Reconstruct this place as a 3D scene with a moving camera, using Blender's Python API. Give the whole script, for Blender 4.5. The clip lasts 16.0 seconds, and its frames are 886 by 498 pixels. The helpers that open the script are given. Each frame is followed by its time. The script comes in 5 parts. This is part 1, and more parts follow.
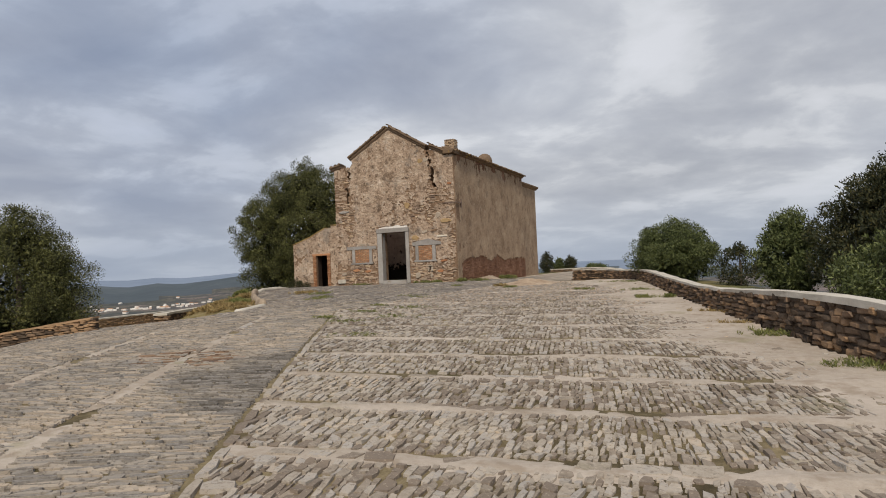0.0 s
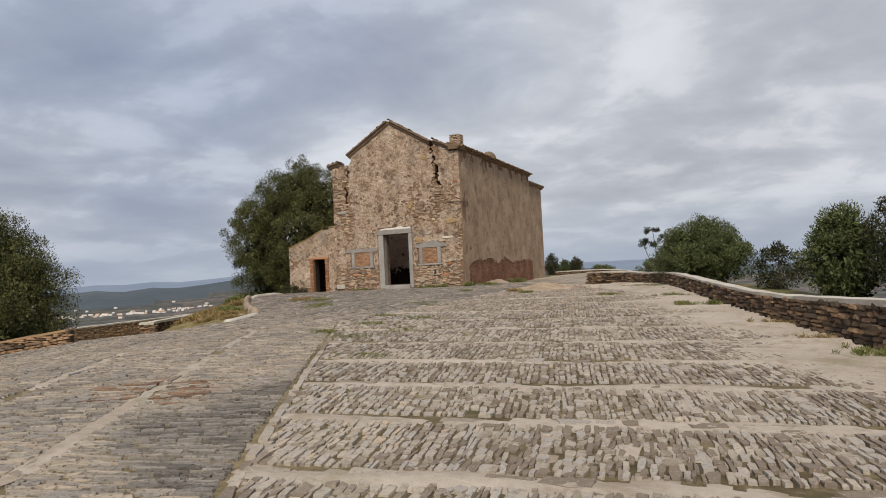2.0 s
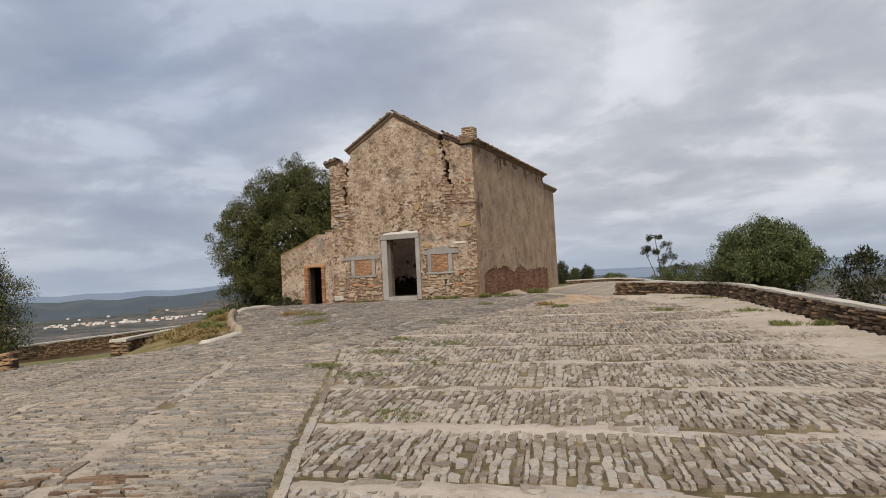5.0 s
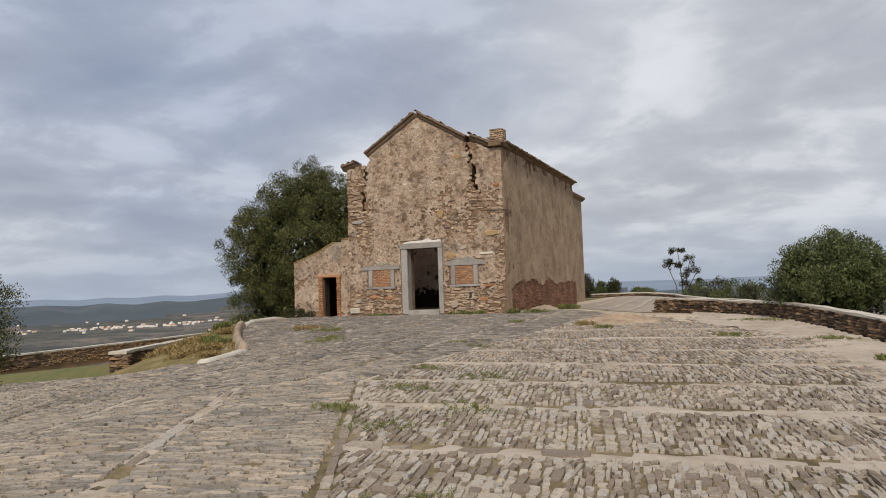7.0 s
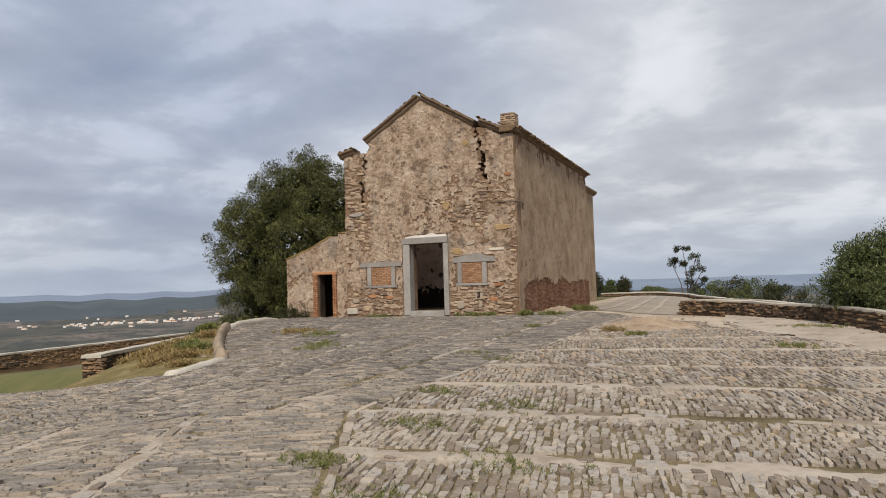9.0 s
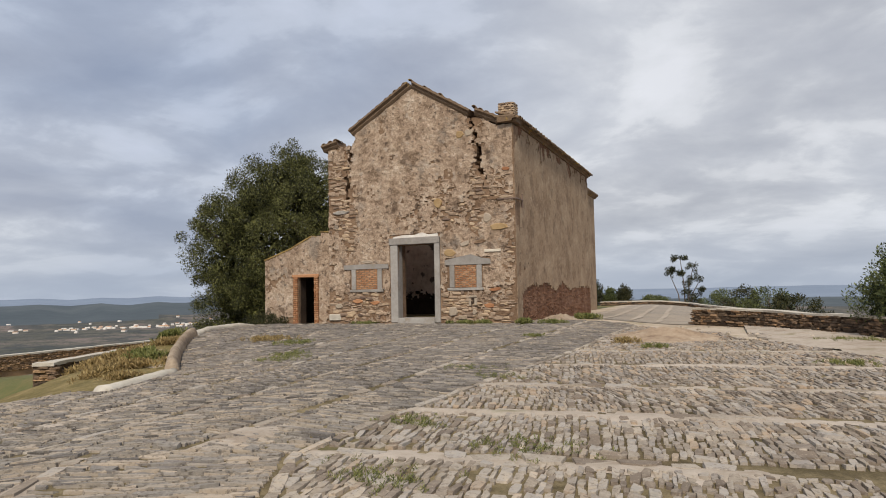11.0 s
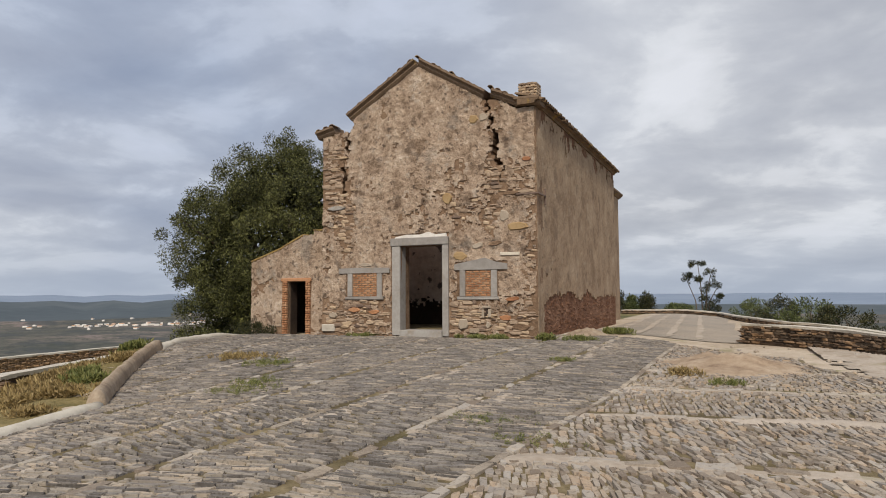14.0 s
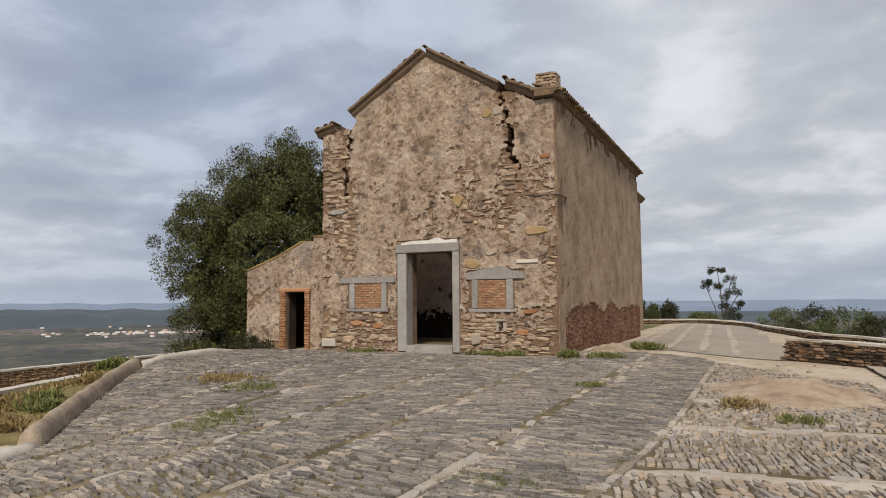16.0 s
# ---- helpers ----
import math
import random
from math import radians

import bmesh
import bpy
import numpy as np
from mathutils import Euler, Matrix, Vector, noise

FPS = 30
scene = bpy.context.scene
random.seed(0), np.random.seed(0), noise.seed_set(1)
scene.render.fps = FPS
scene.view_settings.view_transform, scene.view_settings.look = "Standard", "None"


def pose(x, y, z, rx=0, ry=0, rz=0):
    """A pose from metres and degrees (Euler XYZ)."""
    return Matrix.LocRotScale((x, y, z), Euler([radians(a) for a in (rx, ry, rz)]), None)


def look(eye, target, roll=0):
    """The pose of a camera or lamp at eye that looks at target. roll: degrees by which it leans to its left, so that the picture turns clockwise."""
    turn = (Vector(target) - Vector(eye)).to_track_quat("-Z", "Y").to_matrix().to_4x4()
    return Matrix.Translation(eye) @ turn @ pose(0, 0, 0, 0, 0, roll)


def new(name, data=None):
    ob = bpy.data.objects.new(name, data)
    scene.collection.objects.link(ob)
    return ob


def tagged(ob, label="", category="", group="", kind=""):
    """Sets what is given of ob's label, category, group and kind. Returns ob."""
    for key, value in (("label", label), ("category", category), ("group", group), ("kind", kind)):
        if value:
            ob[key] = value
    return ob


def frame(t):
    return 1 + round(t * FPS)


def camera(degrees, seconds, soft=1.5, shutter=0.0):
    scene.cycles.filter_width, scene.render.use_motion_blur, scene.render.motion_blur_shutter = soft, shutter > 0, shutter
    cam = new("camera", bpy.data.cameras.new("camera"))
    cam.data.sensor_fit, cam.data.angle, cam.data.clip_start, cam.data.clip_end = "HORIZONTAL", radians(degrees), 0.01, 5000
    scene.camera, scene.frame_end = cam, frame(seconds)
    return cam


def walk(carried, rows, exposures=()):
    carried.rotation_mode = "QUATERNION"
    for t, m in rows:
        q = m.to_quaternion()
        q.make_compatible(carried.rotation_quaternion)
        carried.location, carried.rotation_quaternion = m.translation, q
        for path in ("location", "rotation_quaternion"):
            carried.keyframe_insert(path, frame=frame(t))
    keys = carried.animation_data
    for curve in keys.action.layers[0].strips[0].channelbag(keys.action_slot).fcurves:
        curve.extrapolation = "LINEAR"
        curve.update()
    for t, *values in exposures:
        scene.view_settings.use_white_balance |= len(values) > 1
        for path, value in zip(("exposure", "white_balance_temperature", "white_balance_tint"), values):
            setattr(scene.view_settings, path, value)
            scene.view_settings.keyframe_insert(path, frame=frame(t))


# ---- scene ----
cam = camera(66.8, 16.0, 1.0)
PATH = [
    (0, (16.768, -31.183, 0.744), (15.996, -29.339, 0.79), -2.5),
    (0.5, (16.531, -30.752, 0.739), (15.759, -28.908, 0.8), -2.5),
    (1, (16.165, -30.341, 0.746), (15.397, -28.495, 0.804), -2.6),
    (1.5, (15.81, -29.905, 0.813), (15.045, -28.058, 0.866), -2.8),
    (2, (15.537, -29.391, 0.822), (14.775, -27.542, 0.874), -2.9),
    (2.5, (15.111, -28.926, 0.816), (14.359, -27.073, 0.862), -2.9),
    (3, (14.805, -28.386, 0.831), (14.059, -26.531, 0.885), -2.7),
    (3.5, (14.448, -27.872, 0.869), (13.714, -26.012, 0.925), -2.5),
    (4, (14.075, -27.445, 0.891), (13.337, -25.587, 0.957), -2.6),
    (4.2, (13.976, -27.206, 0.855), (13.238, -25.348, 0.925), -2.8),
    (6.3, (12.761, -25.244, 1.013), (11.987, -23.402, 1.094), -2.2),
    (6.5, (12.677, -25.078, 1.017), (11.896, -23.239, 1.106), -2.0),
    (7, (12.414, -24.518, 1.026), (11.625, -22.683, 1.132), -2.0),
    (7.5, (12.083, -24.035, 1.007), (11.289, -22.201, 1.106), -1.8),
    (8, (11.866, -23.5, 1.004), (11.074, -21.667, 1.11), -1.8),
    (8.5, (11.659, -22.982, 1.062), (10.865, -21.149, 1.167), -1.7),
    (9, (11.34, -22.49, 1.082), (10.549, -20.656, 1.18), -1.7),
    (9.2, (11.254, -22.329, 1.093), (10.466, -20.494, 1.195), -1.6),
    (11.3, (10.421, -20.282, 0.953), (9.644, -18.443, 1.074), -1.1),
    (11.5, (10.27, -20.146, 0.988), (9.491, -18.307, 1.106), -1.1),
    (12, (10.124, -19.64, 0.993), (9.342, -17.803, 1.111), -1.0),
    (12.5, (9.983, -19.146, 1.085), (9.192, -17.313, 1.203), -0.9),
    (13, (9.708, -18.747, 1.084), (8.922, -16.912, 1.204), -0.7),
    (13.5, (9.677, -18.181, 1.088), (8.885, -16.349, 1.218), -0.5),
    (14, (9.512, -17.723, 1.153), (8.704, -15.898, 1.28), -0.3),
    (14.5, (9.331, -17.346, 1.196), (8.516, -15.524, 1.319), -0.3),
    (15, (9.236, -16.876, 1.197), (8.407, -15.06, 1.318), -0.2),
    (15.5, (9.013, -16.482, 1.181), (8.17, -14.672, 1.309), -0.4),
    (16, (8.896, -16.058, 1.262), (8.05, -14.253, 1.411), -0.4),
]
walk(cam, [(t, look(eye, target, roll)) for t, eye, target, roll in PATH],
     [(0, -0.2), (4, -0.1), (7, -0.12), (9, -0.04), (12.5, -0.06), (16, -0.07)])

# ---- light ----
SUN_ELEV, SUN_AZ = radians(46), radians(165)
world = bpy.data.worlds.new("sky")
scene.world = world
world.use_nodes = True


def wire(nt, a, b):
    nt.links.new(a, b)


def node(nt, kind, **inputs):
    n = nt.nodes.new(kind)
    for key, value in inputs.items():
        n.inputs[key.replace("_", " ")].default_value = value
    return n


def ramp(nt, fac, stops):
    r = nt.nodes.new("ShaderNodeValToRGB")
    els = r.color_ramp.elements
    while len(els) < len(stops):
        els.new(0.5)
    for e, (p, c) in zip(els, stops):
        e.position, e.color = p, (*c, 1)
    wire(nt, fac, r.inputs[0])
    return r.outputs[0]


def grey(nt, fac, lo, hi):
    r = nt.nodes.new("ShaderNodeMapRange")
    wire(nt, fac, r.inputs[0])
    r.inputs[1].default_value, r.inputs[2].default_value = lo, hi
    r.interpolation_type = "SMOOTHSTEP"
    return r.outputs[0]


def mixc(nt, fac, a, b, mode="MIX"):
    m = nt.nodes.new("ShaderNodeMix")
    m.data_type, m.blend_type = "RGBA", mode
    for sock, v in ((m.inputs[0], fac), (m.inputs[6], a), (m.inputs[7], b)):
        if hasattr(v, "is_linked"):
            wire(nt, v, sock)
        elif isinstance(v, tuple):
            sock.default_value = (*v, 1)
        else:
            sock.default_value = v
    return m.outputs[2]


def calc(nt, op, a, b=0.0):
    m = nt.nodes.new("ShaderNodeMath")
    m.operation = op
    for sock, v in zip(m.inputs, (a, b)):
        if hasattr(v, "is_linked"):
            wire(nt, v, sock)
        else:
            sock.default_value = v
    return m.outputs[0]


def fbm(nt, vec, scale, detail=6.0, rough=0.55, dist=0.0):
    n = node(nt, "ShaderNodeTexNoise", Scale=scale, Detail=detail, Roughness=rough, Distortion=dist)
    if vec is not None:
        wire(nt, vec, n.inputs["Vector"])
    return n.outputs[0]


def build_sky():
    nt = world.node_tree
    nt.nodes.clear()
    out = nt.nodes.new("ShaderNodeOutputWorld")
    bg = nt.nodes.new("ShaderNodeBackground")
    sky = nt.nodes.new("ShaderNodeTexSky")
    sky.sky_type, sky.sun_disc = "NISHITA", False
    sky.sun_elevation, sky.sun_rotation = SUN_ELEV, SUN_AZ
    sky.air_density, sky.dust_density = 1.0, 2.0
    clear = mixc(nt, 1.0, sky.outputs[0], (0.085, 0.085, 0.085), "MULTIPLY")
    tc = nt.nodes.new("ShaderNodeTexCoord")
    sep = nt.nodes.new("ShaderNodeSeparateXYZ")
    wire(nt, tc.outputs["Generated"], sep.inputs[0])
    z = calc(nt, "ADD", calc(nt, "MAXIMUM", sep.outputs[2], 0.0), 0.22)
    comb = nt.nodes.new("ShaderNodeCombineXYZ")
    wire(nt, calc(nt, "DIVIDE", sep.outputs[0], z), comb.inputs[0])
    wire(nt, calc(nt, "DIVIDE", sep.outputs[1], z), comb.inputs[1])
    mp = node(nt, "ShaderNodeMapping")
    mp.inputs["Location"].default_value = (3.1, 1.7, 0)
    wire(nt, comb.outputs[0], mp.inputs[0])
    big = fbm(nt, mp.outputs[0], 0.50, 5.0, 0.45, 0.15)
    def lobe(direction, near, amount):
        dot = nt.nodes.new("ShaderNodeVectorMath")
        dot.operation = "DOT_PRODUCT"
        wire(nt, tc.outputs["Generated"], dot.inputs[0])
        dot.inputs[1].default_value = Vector(direction).normalized()
        return calc(nt, "MULTIPLY", grey(nt, dot.outputs["Value"], near, 1.0), amount)
    # the cloud is thickest ahead, thins out to blue on the open side and greys off beyond the wall
    big = calc(nt, "ADD", calc(nt, "MULTIPLY", big, 0.8), 0.1)
    for direction, near, amount in (((-0.30, 0.88, 0.40), 0.86, 0.055), ((-0.85, 0.5, 0.35), 0.85, -0.03), ((0.25, 0.95, 0.25), 0.88, 0.10)):
        big = calc(nt, "ADD", big, lobe(direction, near, amount))
    fine = fbm(nt, mp.outputs[0], 1.9, 9.0, 0.54, 0.25)
    veil = ramp(nt, big, [(0.33, (0.38, 0.44, 0.57)), (0.45, (0.47, 0.51, 0.60)), (0.54, (0.62, 0.645, 0.70)), (0.62, (0.56, 0.58, 0.63)), (0.72, (0.43, 0.45, 0.50))])
    lit = ramp(nt, fine, [(0.34, (0.80, 0.81, 0.84)), (0.46, (0.92, 0.925, 0.935)), (0.52, (1.02, 1.02, 1.015)), (0.57, (1.19, 1.18, 1.15)), (0.66, (1.30, 1.28, 1.25))])
    cloud = mixc(nt, 1.0, veil, lit, "MULTIPLY")
    cover = grey(nt, big, 0.2, 0.42)
    col = mixc(nt, calc(nt, "ADD", calc(nt, "MULTIPLY", cover, 0.45), 0.5), clear, cloud)
    low = grey(nt, sep.outputs[2], 0.12, -0.01)
    col = mixc(nt, calc(nt, "MULTIPLY", low, 0.75), col, (0.40, 0.46, 0.56))
    wire(nt, col, bg.inputs[0])
    bg.inputs[1].default_value = 1.06
    wire(nt, bg.outputs[0], out.inputs[0])


build_sky()
sun = new("sun", bpy.data.lights.new("sun", "SUN"))
sun.data.energy, sun.data.angle, sun.data.color = 3.3, radians(7), (1.0, 0.90, 0.76)
sun.matrix_world = look((0, 0, 60), (-60 * math.cos(SUN_ELEV) * math.sin(SUN_AZ), -60 * math.cos(SUN_ELEV) * math.cos(SUN_AZ), 60 - 60 * math.sin(SUN_ELEV)))


# ---- materials ----
def surface(name, stops, big=0.6, fine=14.0, rough=0.9, bump=0.4, dist=0.02, stain=None, vary=0.0, island=0.0, grit=60.0, streak=False):
    """A weathered surface: colours from two scales of noise, an optional stain, a spread from piece to piece, and a fine relief."""
    m = bpy.data.materials.new(name)
    m.use_nodes = True
    nt = m.node_tree
    bs = nt.nodes["Principled BSDF"]
    geo = nt.nodes.new("ShaderNodeNewGeometry")
    pos = geo.outputs["Position"]
    if streak:
        mp = node(nt, "ShaderNodeMapping")
        mp.inputs["Scale"].default_value = (1, 1, 0.35)
        wire(nt, pos, mp.inputs[0])
        pos = mp.outputs[0]
    a, b, c = fbm(nt, pos, big, 6, 0.6), fbm(nt, pos, fine, 5, 0.65), fbm(nt, pos, grit, 3, 0.6)
    fac = calc(nt, "ADD", calc(nt, "MULTIPLY", a, 0.5), calc(nt, "ADD", calc(nt, "MULTIPLY", b, 0.35), calc(nt, "MULTIPLY", c, 0.15)))
    if vary:
        info = nt.nodes.new("ShaderNodeObjectInfo")
        fac = calc(nt, "ADD", fac, calc(nt, "MULTIPLY", calc(nt, "SUBTRACT", info.outputs["Random"], 0.5), vary))
    if island:
        fac = calc(nt, "ADD", fac, calc(nt, "MULTIPLY", calc(nt, "SUBTRACT", geo.outputs["Random Per Island"], 0.5), island))
    col = ramp(nt, fac, stops)
    for colour, scale, lo, hi, amount in ([] if not stain else stain if isinstance(stain, list) else [stain]):
        col = mixc(nt, calc(nt, "MULTIPLY", grey(nt, fbm(nt, pos, scale, 7, 0.62), lo, hi), amount), col, colour)
    wire(nt, col, bs.inputs["Base Color"])
    bs.inputs["Roughness"].default_value = rough
    bs.inputs["Specular IOR Level"].default_value = 0.25
    bp = node(nt, "ShaderNodeBump", Strength=bump, Distance=dist)
    wire(nt, calc(nt, "ADD", b, calc(nt, "MULTIPLY", c, 0.5)), bp.inputs["Height"])
    wire(nt, bp.outputs[0], bs.inputs["Normal"])
    return m


PLASTER = surface("lime_plaster", [(0.38, (0.185, 0.125, 0.0827)), (0.44, (0.321, 0.23, 0.161)), (0.50, (0.448, 0.33, 0.239)), (0.56, (0.535, 0.412, 0.307)), (0.63, (0.662, 0.545, 0.438))], 1.7, 8.0, 0.95, 1.0, 0.07,
                  [((0.136, 0.0909, 0.0632), 2.3, 0.56, 0.64, 0.75), ((0.0877, 0.0622, 0.0487), 6.0, 0.58, 0.66, 0.8), ((0.604, 0.517, 0.428), 3.1, 0.57, 0.66, 0.55), ((0.282, 0.248, 0.21), 1.1, 0.54, 0.66, 0.55), ((0.126, 0.0861, 0.0632), 15.0, 0.60, 0.68, 0.6)])
SIDE_PLASTER = surface("pinkish_plaster", [(0.38, (0.214, 0.143, 0.09)), (0.47, (0.309, 0.216, 0.14)), (0.55, (0.376, 0.273, 0.181)), (0.64, (0.461, 0.354, 0.246))], 0.9, 6.0, 0.95, 0.5, 0.03,
                       [((0.171, 0.117, 0.0781), 1.6, 0.54, 0.68, 0.65), ((0.0939, 0.065, 0.0451), 6.0, 0.60, 0.68, 0.65), ((0.445, 0.354, 0.254), 2.6, 0.56, 0.68, 0.5)])
CORE = surface("old_mortar", [(0.36, (0.111, 0.0694, 0.043)), (0.5, (0.238, 0.154, 0.0979)), (0.64, (0.38, 0.262, 0.172))], 1.2, 9.0, 0.95, 1.0, 0.04)
SIDE_CORE = surface("red_earth_mortar", [(0.34, (0.10, 0.048, 0.028)), (0.5, (0.19, 0.095, 0.055)), (0.66, (0.34, 0.20, 0.13))], 1.4, 10.0, 0.95, 1.0, 0.04)
RUBBLE = surface("rubble_stone", [(0.15, (0.162, 0.113, 0.087)), (0.36, (0.293, 0.213, 0.15)), (0.54, (0.407, 0.307, 0.223)), (0.74, (0.474, 0.348, 0.227)), (0.92, (0.569, 0.471, 0.369))], 0.9, 12.0, 0.9, 0.8, 0.02, None, 0.5, 0.5)
BRICK = surface("fired_brick", [(0.25, (0.257, 0.113, 0.0576)), (0.5, (0.41, 0.203, 0.101)), (0.75, (0.513, 0.309, 0.18))], 1.0, 14.0, 0.9, 0.6, 0.01, None, 0.4, 0.4)
MARBLE = surface("grey_marble", [(0.3, (0.204, 0.185, 0.167)), (0.5, (0.289, 0.268, 0.246)), (0.7, (0.391, 0.37, 0.344))], 1.5, 10.0, 0.7, 0.4, 0.01, ((0.255, 0.194, 0.121), 2.2, 0.55, 0.7, 0.5), 0.2)
WHITEWASH = surface("whitewash", [(0.3, (0.55, 0.50, 0.44)), (0.6, (0.78, 0.75, 0.70))], 1.5, 9.0, 0.9, 0.5, 0.02)
TILE = surface("roof_tile", [(0.25, (0.08, 0.06, 0.044)), (0.5, (0.192, 0.128, 0.08)), (0.75, (0.288, 0.208, 0.136))], 1.0, 12.0, 0.95, 0.7, 0.02, ((0.336, 0.216, 0.048), 2.4, 0.55, 0.66, 0.75), 0.2, 0.3)
CORNICE = surface("cornice_render", [(0.3, (0.09, 0.0648, 0.0455)), (0.5, (0.188, 0.13, 0.0875)), (0.7, (0.285, 0.209, 0.147))], 1.3, 9.0, 0.95, 0.7, 0.02, ((0.3, 0.202, 0.056), 2.0, 0.6, 0.7, 0.6))
INNER = surface("inner_plaster", [(0.36, (0.414, 0.314, 0.242)), (0.5, (0.644, 0.526, 0.429)), (0.64, (0.782, 0.672, 0.572))], 1.0, 6.0, 0.95, 0.5, 0.02, ((0.0805, 0.056, 0.044), 2.2, 0.58, 0.63, 0.85))
SCHIST = surface("schist_paving", [(0.12, (0.203, 0.162, 0.126)), (0.30, (0.322, 0.275, 0.221)), (0.42, (0.396, 0.347, 0.29)), (0.52, (0.35, 0.32, 0.29)), (0.62, (0.442, 0.378, 0.303)), (0.76, (0.479, 0.36, 0.249)), (0.92, (0.553, 0.477, 0.389))], 0.5, 16.0, 0.9, 0.9, 0.012, [((0.461, 0.396, 0.312), 0.5, 0.53, 0.68, 0.4), ((0.157, 0.144, 0.0633), 0.8, 0.60, 0.72, 0.4), ((0.157, 0.126, 0.0995), 24.0, 0.53, 0.64, 0.6), ((0.507, 0.432, 0.343), 40.0, 0.56, 0.66, 0.4)], 0.6, 0.6)
# SCHIST again, every tone about a fifth darker
DARKER_SCHIST = surface("darker_schist_paving", [(0.12, (0.162, 0.129, 0.102)), (0.30, (0.259, 0.218, 0.178)), (0.42, (0.318, 0.275, 0.232)), (0.52, (0.281, 0.254, 0.232)), (0.62, (0.355, 0.301, 0.243)), (0.76, (0.384, 0.287, 0.2)), (0.92, (0.444, 0.38, 0.312))], 0.5, 16.0, 0.9, 0.9, 0.012, [((0.37, 0.315, 0.251), 0.5, 0.53, 0.68, 0.4), ((0.125, 0.114, 0.0508), 0.8, 0.60, 0.72, 0.4), ((0.125, 0.1, 0.0799), 24.0, 0.53, 0.64, 0.6), ((0.407, 0.344, 0.276), 40.0, 0.56, 0.66, 0.4)], 0.6, 0.6)
SLATE = surface("grey_slate_paving", [(0.2, (0.1, 0.0891, 0.0778)), (0.38, (0.175, 0.159, 0.142)), (0.52, (0.24, 0.218, 0.194)), (0.66, (0.3, 0.263, 0.219)), (0.85, (0.4, 0.331, 0.259))], 0.4, 16.0, 0.9, 0.9, 0.012, [((0.4, 0.346, 0.279), 0.45, 0.56, 0.68, 0.45), ((0.13, 0.099, 0.0698), 0.7, 0.58, 0.70, 0.4), ((0.09, 0.0742, 0.0599), 22.0, 0.53, 0.63, 0.65), ((0.42, 0.376, 0.319), 40.0, 0.56, 0.66, 0.4)], 0.4, 0.4)
# SLATE again, every tone about a tenth darker
DARKER_SLATE = surface("darker_slate_paving", [(0.2, (0.0888, 0.079, 0.0704)), (0.38, (0.156, 0.14, 0.128)), (0.52, (0.214, 0.193, 0.176)), (0.66, (0.266, 0.233, 0.198)), (0.85, (0.355, 0.294, 0.234))], 0.4, 16.0, 0.9, 0.9, 0.012, [((0.355, 0.307, 0.253), 0.45, 0.56, 0.68, 0.45), ((0.115, 0.0877, 0.0631), 0.7, 0.58, 0.70, 0.4), ((0.0799, 0.0658, 0.0541), 22.0, 0.53, 0.63, 0.65), ((0.373, 0.333, 0.288), 40.0, 0.56, 0.66, 0.4)], 0.4, 0.4)
JOINT = surface("dusty_joints", [(0.34, (0.0541, 0.0423, 0.0209)), (0.45, (0.108, 0.084, 0.0437)), (0.56, (0.225, 0.179, 0.102)), (0.68, (0.341, 0.278, 0.17))], 0.45, 7.0, 0.95, 0.8, 0.02, ((0.0696, 0.0731, 0.018), 0.55, 0.56, 0.7, 0.6))
BAND = surface("pale_mortar_band", [(0.3, (0.40, 0.34, 0.26)), (0.5, (0.54, 0.475, 0.385)), (0.7, (0.65, 0.59, 0.49))], 0.9, 8.0, 0.9, 0.7, 0.015, None, 0.2, 0.3)
DUST = surface("sandy_dust", [(0.34, (0.3, 0.244, 0.189)), (0.48, (0.406, 0.345, 0.282)), (0.62, (0.494, 0.427, 0.361))], 0.8, 9.0, 0.95, 0.8, 0.02, [((0.265, 0.205, 0.147), 2.2, 0.52, 0.66, 0.6), ((0.203, 0.192, 0.0924), 1.2, 0.58, 0.7, 0.5)])
SAND = surface("sandy_soil", [(0.34, (0.272, 0.206, 0.143)), (0.48, (0.417, 0.338, 0.254)), (0.6, (0.543, 0.461, 0.366))], 0.5, 6.0, 0.95, 0.6, 0.03, ((0.194, 0.186, 0.0742), 0.9, 0.56, 0.68, 0.6))
WALLSTONE = surface("dry_wall_schist", [(0.22, (0.0567, 0.0404, 0.0294)), (0.42, (0.126, 0.0915, 0.063)), (0.58, (0.208, 0.142, 0.0945)), (0.8, (0.378, 0.243, 0.137))], 1.0, 15.0, 0.9, 0.9, 0.02, None, 0.6, 0.6)
COPING = surface("lime_coping", [(0.3, (0.33, 0.29, 0.24)), (0.5, (0.50, 0.46, 0.39)), (0.7, (0.62, 0.58, 0.51))], 0.9, 7.0, 0.9, 0.6, 0.02, ((0.20, 0.15, 0.10), 1.4, 0.56, 0.7, 0.6))
KERB = surface("weathered_render", [(0.34, (0.16, 0.115, 0.08)), (0.48, (0.30, 0.23, 0.165)), (0.62, (0.44, 0.36, 0.27))], 1.2, 9.0, 0.95, 0.8, 0.03)
# soot on the chapel's inner wall; elsewhere a dark colour standing for shade
SOOT_AND_SHADE = surface("soot_and_shade_masonry", [(0.3, (0.02, 0.015, 0.012)), (0.7, (0.08, 0.055, 0.04))], 1.2, 8.0, 0.95, 0.8, 0.03)
IRON = surface("rusty_iron", [(0.3, (0.09, 0.06, 0.05)), (0.7, (0.25, 0.18, 0.14))], 2, 20, 0.7, 0.4, 0.005)
BARK = surface("bark", [(0.3, (0.06, 0.045, 0.035)), (0.7, (0.18, 0.14, 0.11))], 2.0, 16.0, 0.95, 1.0, 0.03)


